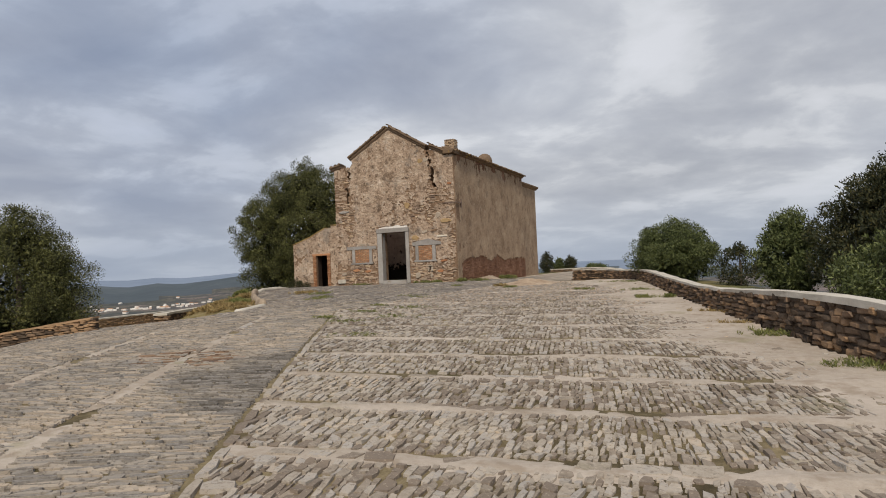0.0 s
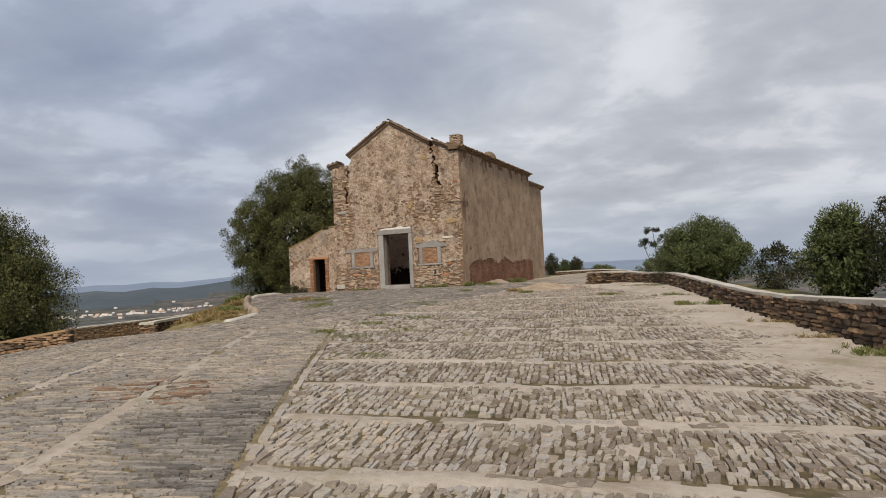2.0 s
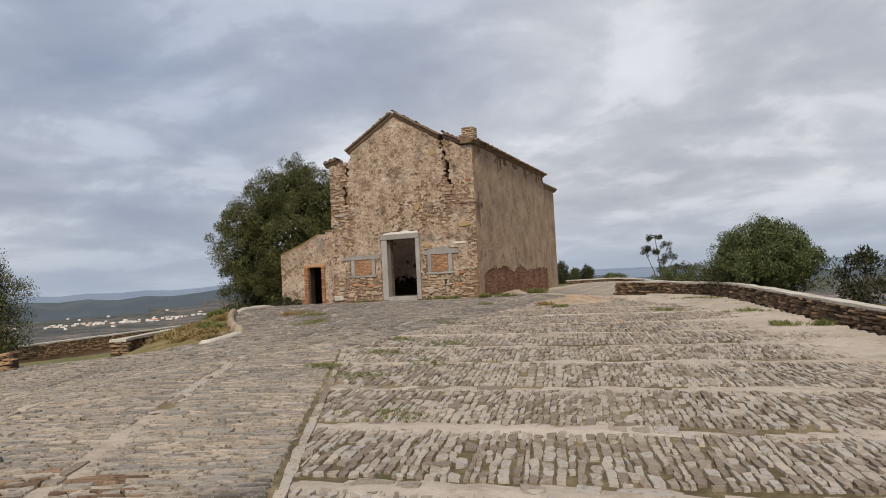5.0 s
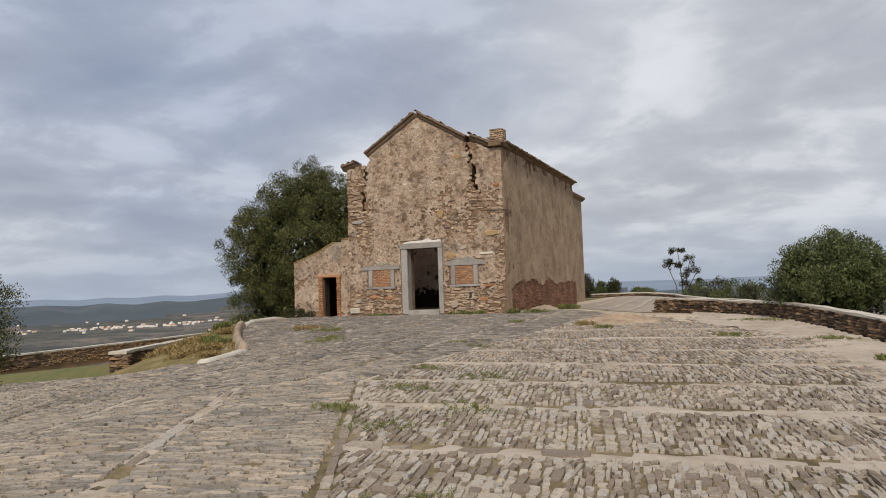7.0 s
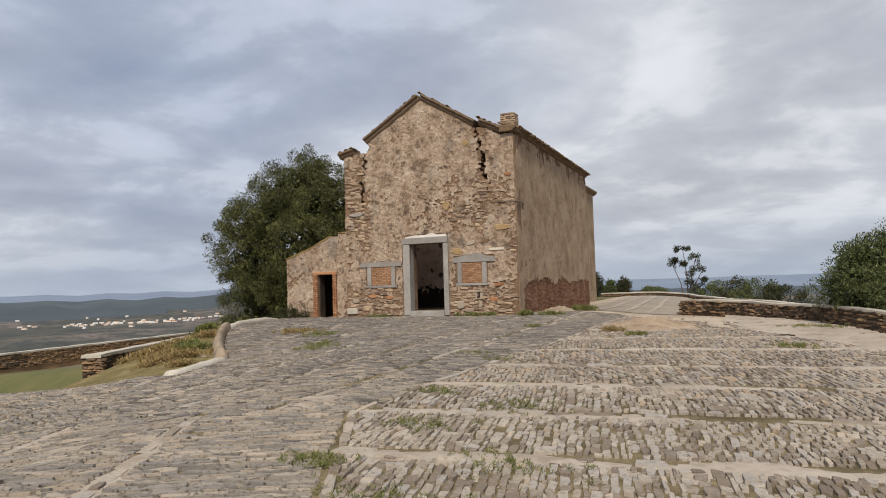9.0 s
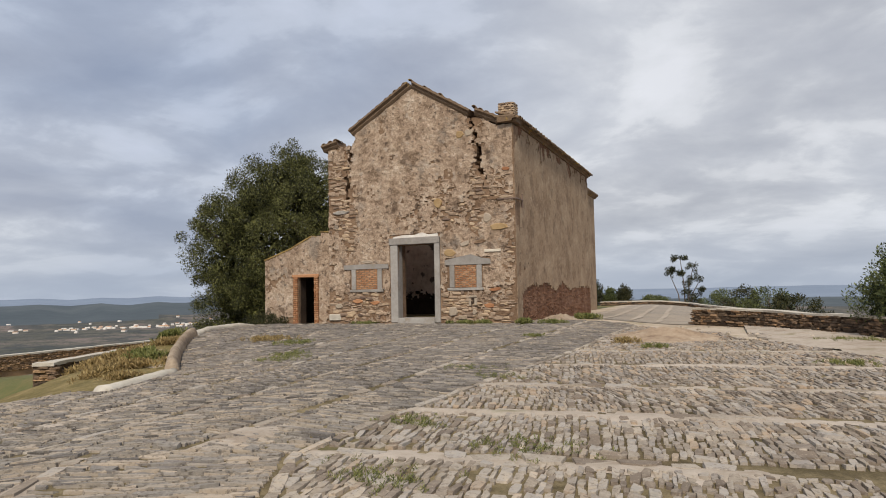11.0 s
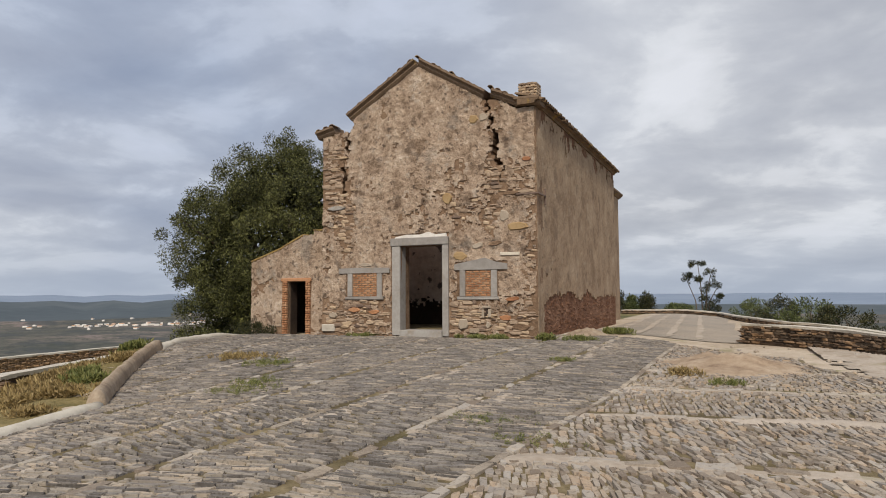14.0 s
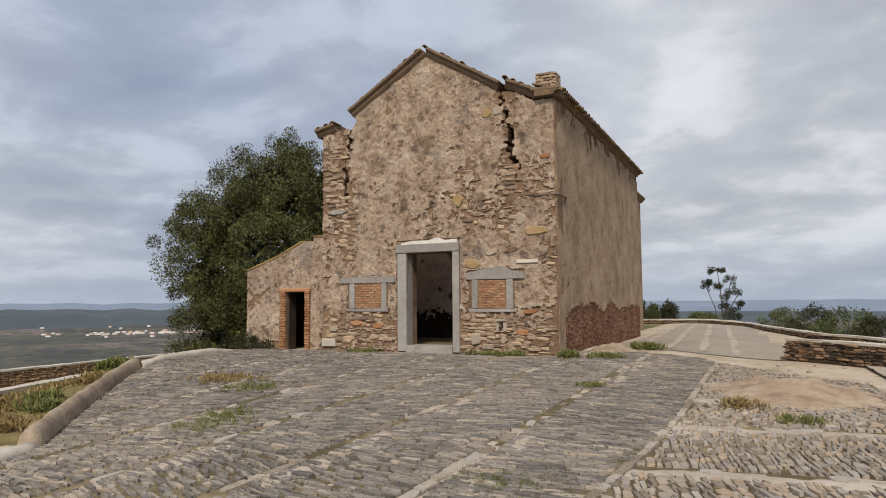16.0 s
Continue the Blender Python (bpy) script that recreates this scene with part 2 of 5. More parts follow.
# ---- mesh helpers ----
def raw(name, verts, faces, material, parent=None, smooth=False):
    me = bpy.data.meshes.new(name)
    me.from_pydata([tuple(v) for v in verts], [], [tuple(f) for f in faces])
    me.materials.append(material)
    if smooth:
        me.shade_smooth()
    ob = new(name, me)
    ob.parent = parent
    return ob


def part(name, bm, material, parent, label=""):
    bmesh.ops.recalc_face_normals(bm, faces=bm.faces)
    me = bpy.data.meshes.new(name)
    bm.to_mesh(me)
    bm.free()
    me.materials.append(material)
    ob = new(name, me)
    ob.parent = parent
    if label:
        tagged(ob, label)
    return ob


def thing(name, label, category, group="", kind="", at=(0, 0, 0)):
    ob = new(name)
    ob.location = at
    return tagged(ob, label, category, group, kind)


def n3(x, y, z, s=1.0):
    return noise.noise((x * s, y * s, z * s))


def box(bm, x0, x1, y0, y1, z0, z1, jit=0.0, bevel=0.0):
    r = random.uniform
    vs = [bm.verts.new((x + r(-jit, jit), y + r(-jit, jit), z + r(-jit, jit))) for z in (z0, z1) for y in (y0, y1) for x in (x0, x1)]
    fs = [bm.faces.new([vs[i] for i in f]) for f in ((0, 1, 5, 4), (1, 3, 7, 5), (3, 2, 6, 7), (2, 0, 4, 6), (4, 5, 7, 6), (2, 3, 1, 0))]
    if bevel:
        es = list({e for f in fs for e in f.edges})
        bmesh.ops.bevel(bm, geom=es, offset=bevel, segments=1, affect="EDGES")


def slab(bm, outline, axis, d0, d1):
    """A flat outline pulled to a thickness; axis is the one along which it is thick; outline in the other two."""
    def at(p, d):
        return (d, p[0], p[1]) if axis == "x" else (p[0], d, p[1]) if axis == "y" else (p[0], p[1], d)
    a, b = [bm.verts.new(at(p, d0)) for p in outline], [bm.verts.new(at(p, d1)) for p in outline]
    n = len(outline)
    bm.faces.new(a)
    bm.faces.new(b[::-1])
    for i in range(n):
        bm.faces.new((a[i], b[i], b[(i + 1) % n], a[(i + 1) % n]))


def rock(seed, sx=1.0, sy=1.0, sz=1.0, chip=0.16, jit=0.13):
    """A small uneven stone, about one unit across: a chipped block."""
    rnd = random.Random(seed)
    bm = bmesh.new()
    bmesh.ops.create_cube(bm, size=1.0)
    bmesh.ops.bevel(bm, geom=list(bm.edges), offset=chip, segments=1, affect="EDGES")
    for v in bm.verts:
        v.co = Vector((v.co.x * sx, v.co.y * sy, v.co.z * sz)) * (1 + rnd.uniform(-jit, jit))
    me = bpy.data.meshes.new("stone")
    bmesh.ops.recalc_face_normals(bm, faces=bm.faces)
    bm.to_mesh(me)
    bm.free()
    return me


# ---- ground ----
GC = (-0.16374, 0.00395, 0.00069, -0.00094, 0.01557, -0.15951, -0.0134, -0.08137)


def plateau(x, y):
    """The court: rising to the chapel, falling away towards the open side of the hill."""
    return (GC[0] + GC[1] * x + GC[2] * y + GC[3] * 0.1 * y * y + GC[4] * 0.1 * x * y - 0.009 * max(0, 6 - x) * max(0, -y - 4) - 0.31 * min(5, max(0, -5 - x)) - 0.08 * max(0, -10 - x)
            + GC[6] * 0.5 * max(0, x - 10) + GC[7] * 0.5 * max(0, y - 4))


def smooth(a, b, v):
    v = min(1.0, max(0.0, (v - a) / (b - a)))
    return v * v * (3 - 2 * v)


def gz(x, y):
    """Height of the ground: the hilltop court, then the hillside, the plain and far hills."""
    cx, cy = min(max(x, -26.0), 24.0), min(max(y, -40.0), 8.0)
    h = plateau(cx, cy)
    q = (x - 0.4) * -0.83 + (y + 12.0) * -0.56
    h -= 0.2 * min(3.5, max(0.0, q - 0.25)) * smooth(-14.0, -11.6, y) * (1 - smooth(-4.5, -2.5, y))
    h -= 0.27 * smooth(-6.0, 4.0, y) * smooth(5.5, 9.5, x)
    h = max(h, -3.4)
    r = math.hypot(x - 8, y + 4)
    if y > 8:
        h -= 0.004 * (min(y, 34) - 8)
    d = max(0.0, -26.0 - x, x - (21.0 - 0.25 * max(0, y + 24) if y > -24 else 21.0 - 0.45 * (y + 24)), y - 34.0, -44.0 - y)
    fall = smooth(0, 300, d) * 75 + 6 * smooth(0, 16, d) * (1 - smooth(200, 600, d))
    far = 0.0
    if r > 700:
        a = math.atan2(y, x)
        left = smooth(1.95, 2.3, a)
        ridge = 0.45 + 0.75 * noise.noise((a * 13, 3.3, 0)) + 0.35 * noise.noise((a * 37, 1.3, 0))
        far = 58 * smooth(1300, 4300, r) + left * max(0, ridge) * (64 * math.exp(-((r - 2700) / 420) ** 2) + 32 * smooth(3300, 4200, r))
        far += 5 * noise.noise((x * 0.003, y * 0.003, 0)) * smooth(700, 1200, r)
    return h - fall + far


FIELD = surface("farmland", [(0.34, (0.065, 0.077, 0.027)), (0.45, (0.117, 0.121, 0.045)), (0.55, (0.169, 0.138, 0.0585)), (0.66, (0.273, 0.198, 0.0945))], 0.05, 0.6, 0.95, 0.3, 0.2, ((0.0585, 0.066, 0.027), 0.12, 0.5, 0.6, 0.7), grit=6.0)
# haze is painted into the next three colours: greyer, then bluer and paler
PLAIN = surface("haze_greyed_plain", [(0.40, (0.0522, 0.0585, 0.0491)), (0.47, (0.0888, 0.086, 0.071)), (0.53, (0.131, 0.116, 0.0978)), (0.60, (0.23, 0.176, 0.163))], 0.004, 0.03, 0.95, 0.1, 0.5, [((0.0522, 0.0585, 0.0601), 0.012, 0.52, 0.56, 0.8), ((0.0314, 0.0361, 0.0328), 0.07, 0.56, 0.60, 0.8)], grit=0.15)
HILLS = surface("haze_tinted_far_hills", [(0.36, (0.054, 0.0706, 0.084)), (0.5, (0.072, 0.09, 0.104)), (0.64, (0.101, 0.119, 0.128))], 0.002, 0.01, 0.95, 0.0, 0.5, None, grit=0.05)
RIM = surface("haze_paled_far_hills", [(0.36, (0.17, 0.215, 0.29)), (0.64, (0.22, 0.27, 0.35))], 0.002, 0.01, 0.95, 0.0, 0.5, None, grit=0.05)
def build_ground():
    verts, faces = [], []
    radii = [1.5 * k for k in range(1, 30)] + [44 * 1.075 ** k for k in range(1, 66)]
    n = 180
    verts.append((8, -10, gz(8, -10) - 0.06))
    for r in radii:
        for k in range(n):
            a = 2 * math.pi * k / n
            x, y = 8 + r * math.cos(a), -10 + r * math.sin(a)
            verts.append((x, y, gz(x, y) - 0.06))
    for k in range(n):
        faces.append((0, 1 + k, 1 + (k + 1) % n))
    for i in range(len(radii) - 1):
        a, b = 1 + i * n, 1 + (i + 1) * n
        for k in range(n):
            faces.append((a + k, b + k, b + (k + 1) % n, a + (k + 1) % n))
    g = raw("ground", verts, faces, FIELD, None, True)
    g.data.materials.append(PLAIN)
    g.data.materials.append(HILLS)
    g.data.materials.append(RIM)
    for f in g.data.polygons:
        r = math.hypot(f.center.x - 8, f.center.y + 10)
        # rings by distance pick the colour, so the painted haze grows outwards
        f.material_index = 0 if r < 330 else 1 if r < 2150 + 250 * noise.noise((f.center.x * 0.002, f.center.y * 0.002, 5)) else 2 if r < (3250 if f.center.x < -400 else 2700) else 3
    tagged(g, "green and brown farmland plain below the hilltop", "ground", kind="structure")
    return g


def sheet(name, inside, x0, x1, y0, y1, step, lift, material, bumpy=0.0):
    nx, ny = int((x1 - x0) / step), int((y1 - y0) / step)
    idx, verts, faces = {}, [], []
    def v(i, j):
        if (i, j) not in idx:
            x, y = x0 + i * step, y0 + j * step
            idx[i, j] = len(verts)
            verts.append((x, y, gz(x, y) + lift + bumpy * noise.noise((x * 1.3, y * 1.3, 0))))
        return idx[i, j]
    for i in range(nx):
        for j in range(ny):
            if inside(x0 + (i + 0.5) * step, y0 + (j + 0.5) * step):
                faces.append((v(i, j), v(i + 1, j), v(i + 1, j + 1), v(i, j + 1)))
    return raw(name, verts, faces, material, None, True)


ground = build_ground()

# the low wall on the sunny side of the court, from behind the walker to its far end
RWALL = [(25.0, -36.0), (21.6, -29.0), (18.75, -21.4), (17.85, -18.7), (16.95, -15.9), (15.6, -11.3), (14.6, -7.0), (13.4, -2.2), (11.6, 1.6), (9.55, 3.6)]


def on(poly, s):
    """Place and heading at the length s along a polyline."""
    for (ax, ay), (bx, by) in zip(poly, poly[1:]):
        d = math.hypot(bx - ax, by - ay)
        if s <= d or (bx, by) == poly[-1]:
            return ax + (bx - ax) * s / d, ay + (by - ay) * s / d, math.atan2(by - ay, bx - ax)
        s -= d


def length(poly):
    return sum(math.hypot(bx - ax, by - ay) for (ax, ay), (bx, by) in zip(poly, poly[1:]))


def right_edge(y):
    """x of the low wall at a given y."""
    for (ax, ay), (bx, by) in zip(RWALL, RWALL[1:]):
        if ay <= y <= by:
            return ax + (bx - ax) * (y - ay) / (by - ay)
    return 27.0 if y < -36 else 12.0


def left_edge(y):
    pts = [(-6.0, -45.0), (-7.0, -25.0), (-7.0, -13.3), (-6.2, -12.75), (1.05, -12.6), (0.75, -10.7), (-0.2, -9.7), (-1.45, -8.35), (-2.65, -6.9), (-3.75, -5.5), (-4.3, -3.8), (-5.3, -0.4), (-5.6, 2.0)]
    for (ax, ay), (bx, by) in zip(pts, pts[1:]):
        if ay <= y <= by:
            return ax + (bx - ax) * (y - ay) / (by - ay)
    return 30.0


def boundary(y):
    """x of the seam between the two patterns of paving."""
    return 7.35 + (-15.9 - y) * 0.505 if y < -15.9 else 7.35 + 0.6 * smooth(-15.9, -6.0, y)


def paved(x, y):
    if y > 1.8 or y < -40 or (y > -0.02 and x < 4.5):
        return False
    e = right_edge(y) - 0.9 - 0.6 * noise.noise((x * 0.6, y * 0.6, 2)) - (2.0 * smooth(-10, -4, y) + 0.8 * smooth(-4, 2, y))
    return left_edge(y) < x < e


def court(x, y):
    return -8 < x < 26 and -44 < y < 33 and x < right_edge(y) + 0.2 and x > left_edge(min(y, 1.9)) - 0.5 and (y < 3 or x > 3.5)


soil = sheet("pavement", court, -8.0, 27.0, -44.0, 33.0, 0.4, -0.035, SAND, 0.012)
tagged(soil, "pale sandy soil round the paved court", "ground", kind="structure")
bed = sheet("pavement_bed", paved, -8.0, 27.0, -41.0, 2.0, 0.3, -0.010, JOINT, 0.008)
tagged(bed, "dusty joints under the schist paving", "pavement", kind="structure")


terrace = sheet("terrace", lambda x, y: 4.9 < x < 9.6 and 3.2 < y < 28 and x < 9.9 - 0.055 * (y - 3), 4.0, 11.0, 3.0, 28.6, 0.4, -0.018, SLATE, 0.0)
tagged(terrace, "grey paved terrace beyond the low wall", "pavement", kind="structure")


for x in (5.6, 6.5, 7.4, 8.3):
    vs, fs = [], []
    for k in range(24):
        y = 3.8 + k
        c = x - 0.05 * k + 0.06 * noise.noise((x, y * 0.7, 0))
        w = 0.12 + 0.1 * noise.noise((x + 5, y * 1.7, 0))
        vs += [(c - w, y, gz(c, y) - 0.010), (c + w, y, gz(c, y) - 0.010)]
        if k:
            b = len(vs)
            fs.append((b - 4, b - 3, b - 1, b - 2))
    raw("mortar_band", vs, fs, DUST, terrace)
GRASSY = surface("dry_verge", [(0.36, (0.09, 0.085, 0.03)), (0.48, (0.19, 0.15, 0.06)), (0.62, (0.32, 0.25, 0.12))], 1.5, 9.0, 0.95, 0.8, 0.05)
verge = sheet("verge", lambda x, y: x < left_edge(y) + 0.1 and y > -12.6 and y < -3.0 and x > -10, -10.4, 1.3, -12.7, -3.0, 0.3, -0.02, GRASSY, 0.06)
tagged(verge, "dry grassy verge below the kerb", "ground", kind="structure")


# ---- the two low walls ----
STONES = [rock(k, 1, 1, 1, 0.2, 0.2) for k in range(12)]


def lay(mesh, name, parent, at, size, yaw, tilt=0.0):
    ob = new(name, mesh)
    ob.parent = parent
    ob.matrix_basis = Matrix.LocRotScale(at, Euler((tilt, random.uniform(-0.05, 0.05), yaw)), size)
    return ob


def low_wall(name, label, poly, height, thick, top, coping, limit=300, face=1, level=None, tall=lambda y: 1.0):
    """A dry wall of thin schist stones in rough courses, with a rendered coping; height above the ground along it."""
    for m in STONES:
        if not m.materials:
            m.materials.append(WALLSTONE)
    root = thing(name, label, "wall", kind="structure")
    foot = (lambda x, y: level(x) - height) if level is not None else gz
    L = length(poly)
    steps = max(4, int(L / 0.6))
    pts = [on(poly, L * k / steps) for k in range(steps + 1)]
    def ribbon(nm, w, z0, z1, mat, jag):
        vs, fs = [], []
        for x, y, a in pts:
            g = foot(x, y)
            nx, ny = -math.sin(a), math.cos(a)
            for side, zz in ((-1, z0), (-1, z1), (1, z1), (1, z0)):
                j = random.uniform(-jag, jag)
                vs.append((x + nx * side * (w / 2 + j), y + ny * side * (w / 2 + j), g + (zz * tall(y) if zz > 0 else zz) + random.uniform(-jag, jag) * (zz == z1)))
        for k in range(steps):
            for e in range(4):
                fs.append((4 * k + e, 4 * k + 4 + e, 4 * k + 4 + (e + 1) % 4, 4 * k + (e + 1) % 4))
        fs += [(0, 1, 2, 3), (4 * steps + 3, 4 * steps + 2, 4 * steps + 1, 4 * steps)]
        return raw(nm, vs, fs, mat, root)
    ribbon("core", thick - 0.10, -0.3, height - 0.02, WALLSTONE, 0.01)
    ribbon("coping", thick + 0.03, height - 0.03, height + top, coping, 0.012)
    spots = []
    z = 0.0
    while z < height - 0.02:
        h = min(random.uniform(0.04, 0.10), height - z)
        s = random.uniform(0, 0.2)
        while s < L:
            w = random.uniform(0.09, 0.38)
            spots.append((s + w / 2, z + h / 2 + random.uniform(-0.015, 0.015), w, h * random.uniform(0.7, 1.15)))
            s += w
        z += h
    verts, faces, count = [], [], 0
    order = sorted(spots, key=lambda q: abs(q[0] / L - 0.45))
    for s, z, w, h in order:
        x, y, a = on(poly, min(s, L - 0.01))
        nx, ny = -math.sin(a) * face, math.cos(a) * face
        o = thick / 2 - 0.07 + random.uniform(-0.03, 0.03)
        at = (x + nx * o, y + ny * o, foot(x, y) + z * tall(y))
        size = (w * 0.98, 0.16, h * 0.98 * tall(y))
        if count < limit:
            lay(random.choice(STONES), "stone", root, at, size, a, random.uniform(-0.06, 0.06))
            count += 1
        else:
            b = len(verts)
            me = random.choice(STONES)
            c, sn = math.cos(a), math.sin(a)
            for v in me.vertices:
                lx, ly, lz = v.co.x * size[0], v.co.y * size[1], v.co.z * size[2]
                verts.append((at[0] + lx * c - ly * sn, at[1] + lx * sn + ly * c, at[2] + lz))
            faces += [tuple(b + i for i in p.vertices) for p in me.polygons]
    if verts:
        tagged(raw("stone", verts, faces, WALLSTONE, root), kind="stuff")
    return root


low_wall("wall_east", "low brown schist wall with a pale lime coping", RWALL, 0.55, 0.25, 0.04, COPING, 300, 1, None, lambda y: 0.78 + 0.62 * (1 - smooth(-21, -13, y)) + 0.14 * smooth(-1, 3, y))
low_wall("wall_end_terrace", "low schist wall round the far terrace", [(14.5, 10.0), (11.2, 14.5), (8.2, 28.5), (2.0, 29.5)], 0.2, 0.3, 0.05, COPING, 150, 1)
low_wall("wall_west_block", "low schist wall stub by the olive tree", [(-8.6, -16.3), (-3.6, -14.2)], 0.7, 0.45, 0.04, WALLSTONE, 120, -1, lambda x: -0.58 + 0.144 * (x + 3.6))
low_wall("wall_ramp", "schist ramp wall with a pale lime coping", [(-9.0, -5.9), (-10.2, -2.6), (-12.2, 2.4)], 1.3, 0.45, 0.08, COPING, 150, -1, lambda x: -1.13)
low_wall("wall_ramp_end", "butt end of the schist ramp wall", [(-9.35, -6.05), (-8.7, -5.8)], 1.3, 0.3, 0.08, COPING, 60, -1, lambda x: -1.135)
low_wall("wall_west", "long low schist wall above the slope", [(-24.5, -16.0), (-24.5, 0.0), (-25.0, 20.0)], 0.8, 0.45, 0.06, COPING, 200, -1, lambda x: -2.08)


def kerb(name, label, poly, hh, ww, mat, power, seed):
    """A run of kerb with a rounded or flat back, worn uneven."""
    L = length(poly)
    n = max(8, int(L / 0.14))
    vs, fs = [], []
    m = 9
    for k in range(n + 1):
        x, y, a = on(poly, min(L * k / n, L - 0.001))
        for e in range(m):
            b = math.pi * e / (m - 1)
            o = -math.cos(b) * ww * (1 + 0.12 * noise.noise((k * 0.3, seed, 2)))
            vs.append((x - math.sin(a) * o, y + math.cos(a) * o, gz(x, y) - 0.3 + (hh + 0.3) * math.sin(b) ** power + 0.03 * noise.noise((k * 0.35, e * 0.5, seed))))
    for k in range(n):
        for e in range(m - 1):
            fs.append((k * m + e, (k + 1) * m + e, (k + 1) * m + e + 1, k * m + e + 1))
    fs += [tuple(range(m)), tuple(range(n * m + m - 1, n * m - 1, -1))]
    tagged(raw(name, vs, fs, mat, None, True), label, "kerb", kind="structure")


BEND = [(0.85, -10.7), (-0.1, -9.72), (-1.35, -8.37), (-2.55, -6.95), (-3.35, -5.95), (-3.7, -5.5), (-3.85, -5.15)]
kerb("kerb_low", "low pale slab kerb at the end of the court", [(1.25, -12.6), (0.85, -10.7)], 0.09, 0.16, COPING, 0.25, 1)
kerb("kerb_round", "rounded weathered kerb beside the court", BEND, 0.25, 0.15, KERB, 0.55, 2)
kerb("kerb_far", "thin pale kerb running to the lean-to", [(-3.85, -5.15), (-4.4, -3.8), (-5.4, -0.4)], 0.12, 0.14, COPING, 0.25, 3)

# ---- the chapel ----
chapel = thing("chapel", "ruined rural chapel of rubble stone with flaking lime plaster", "chapel")


def crack(line, wide, seed):
    """Outline of a crack that opens at the top of line: down one lip and up the other, stepped along the layers of stone."""
    rnd = random.Random(seed)
    left, right = [], []
    for (x0, z0), (x1, z1) in zip(line, line[1:]):
        n = max(1, int((z0 - z1) / 0.085))
        for k in range(n):
            f = k / n
            x, z = x0 + (x1 - x0) * f, z0 + (z1 - z0) * f
            d = (z0 - z1) / n
            w = wide * rnd.choice((0.35, 0.6, 0.9, 1.3)) * min(1.0, (z - line[-1][1]) / 0.5 + 0.15)
            j = rnd.uniform(-0.06, 0.06)
            left += [(x + j - w / 2, z - 0.004), (x + j - w / 2 + rnd.uniform(-0.015, 0.015), z - d * 0.9)]
            right += [(x + j + w / 2, z - 0.004), (x + j + w / 2 + rnd.uniform(-0.015, 0.015), z - d * 0.9)]
    return left + [line[-1]] + right[::-1]


FRONT = ([(-2.47, -0.6), (-2.45, 3.0), (-2.47, 6.02), (-2.0, 6.12)]
         + crack([(-1.52, 6.14), (-1.56, 5.5), (-1.74, 5.05), (-1.62, 4.8), (-1.70, 4.4), (-1.62, 3.9)], 0.13, 1)
         + [(-1.38, 6.2), (-1.34, 6.3), (-1.30, 6.55), (0.90, 7.88), (2.98, 6.62)]
         + crack([(3.10, 6.6), (3.04, 6.3), (3.24, 6.0), (3.10, 5.85), (3.36, 5.53), (3.24, 5.3), (3.28, 5.0), (3.52, 4.68), (3.40, 4.42), (3.36, 4.1)], 0.15, 2)
         + [(3.30, 6.60), (3.90, 6.26), (4.47, 6.24), (4.48, 3.0), (4.46, -0.6), (1.66, -0.6), (1.66, 2.52), (0.30, 2.50), (0.30, -0.6)])


def wall_mesh(name, outline, axis, d0, d1, mat, parent):
    bm = bmesh.new()
    slab(bm, outline, axis, d0, d1)
    return part(name, bm, mat, parent)


front = wall_mesh("front_wall", FRONT, "y", 0.0, 0.55, CORE, chapel)
side = wall_mesh("side_wall", [(0.55, -0.8), (0.55, 6.3), (12.4, 6.5), (12.4, -0.8)], "x", 3.95, 4.45, SIDE_CORE, chapel)
wall_mesh("side_wall", [(0.55, -0.8), (0.55, 6.1), (12.4, 6.3), (12.4, -0.8)], "x", -2.45, -1.95, CORE, chapel)
wall_mesh("rear_wall", [(-1.95, -0.8), (-1.95, 6.3), (0.9, 7.9), (3.95, 6.3), (3.95, -0.8)], "y", 11.9, 12.4, CORE, chapel)


def inside_poly(poly, x, z):
    c = False
    n = len(poly)
    for i in range(n):
        (x1, z1), (x2, z2) = poly[i], poly[i - 1]
        if (z1 > z) != (z2 > z) and x < (x2 - x1) * (z - z1) / (z2 - z1) + x1:
            c = not c
    return c


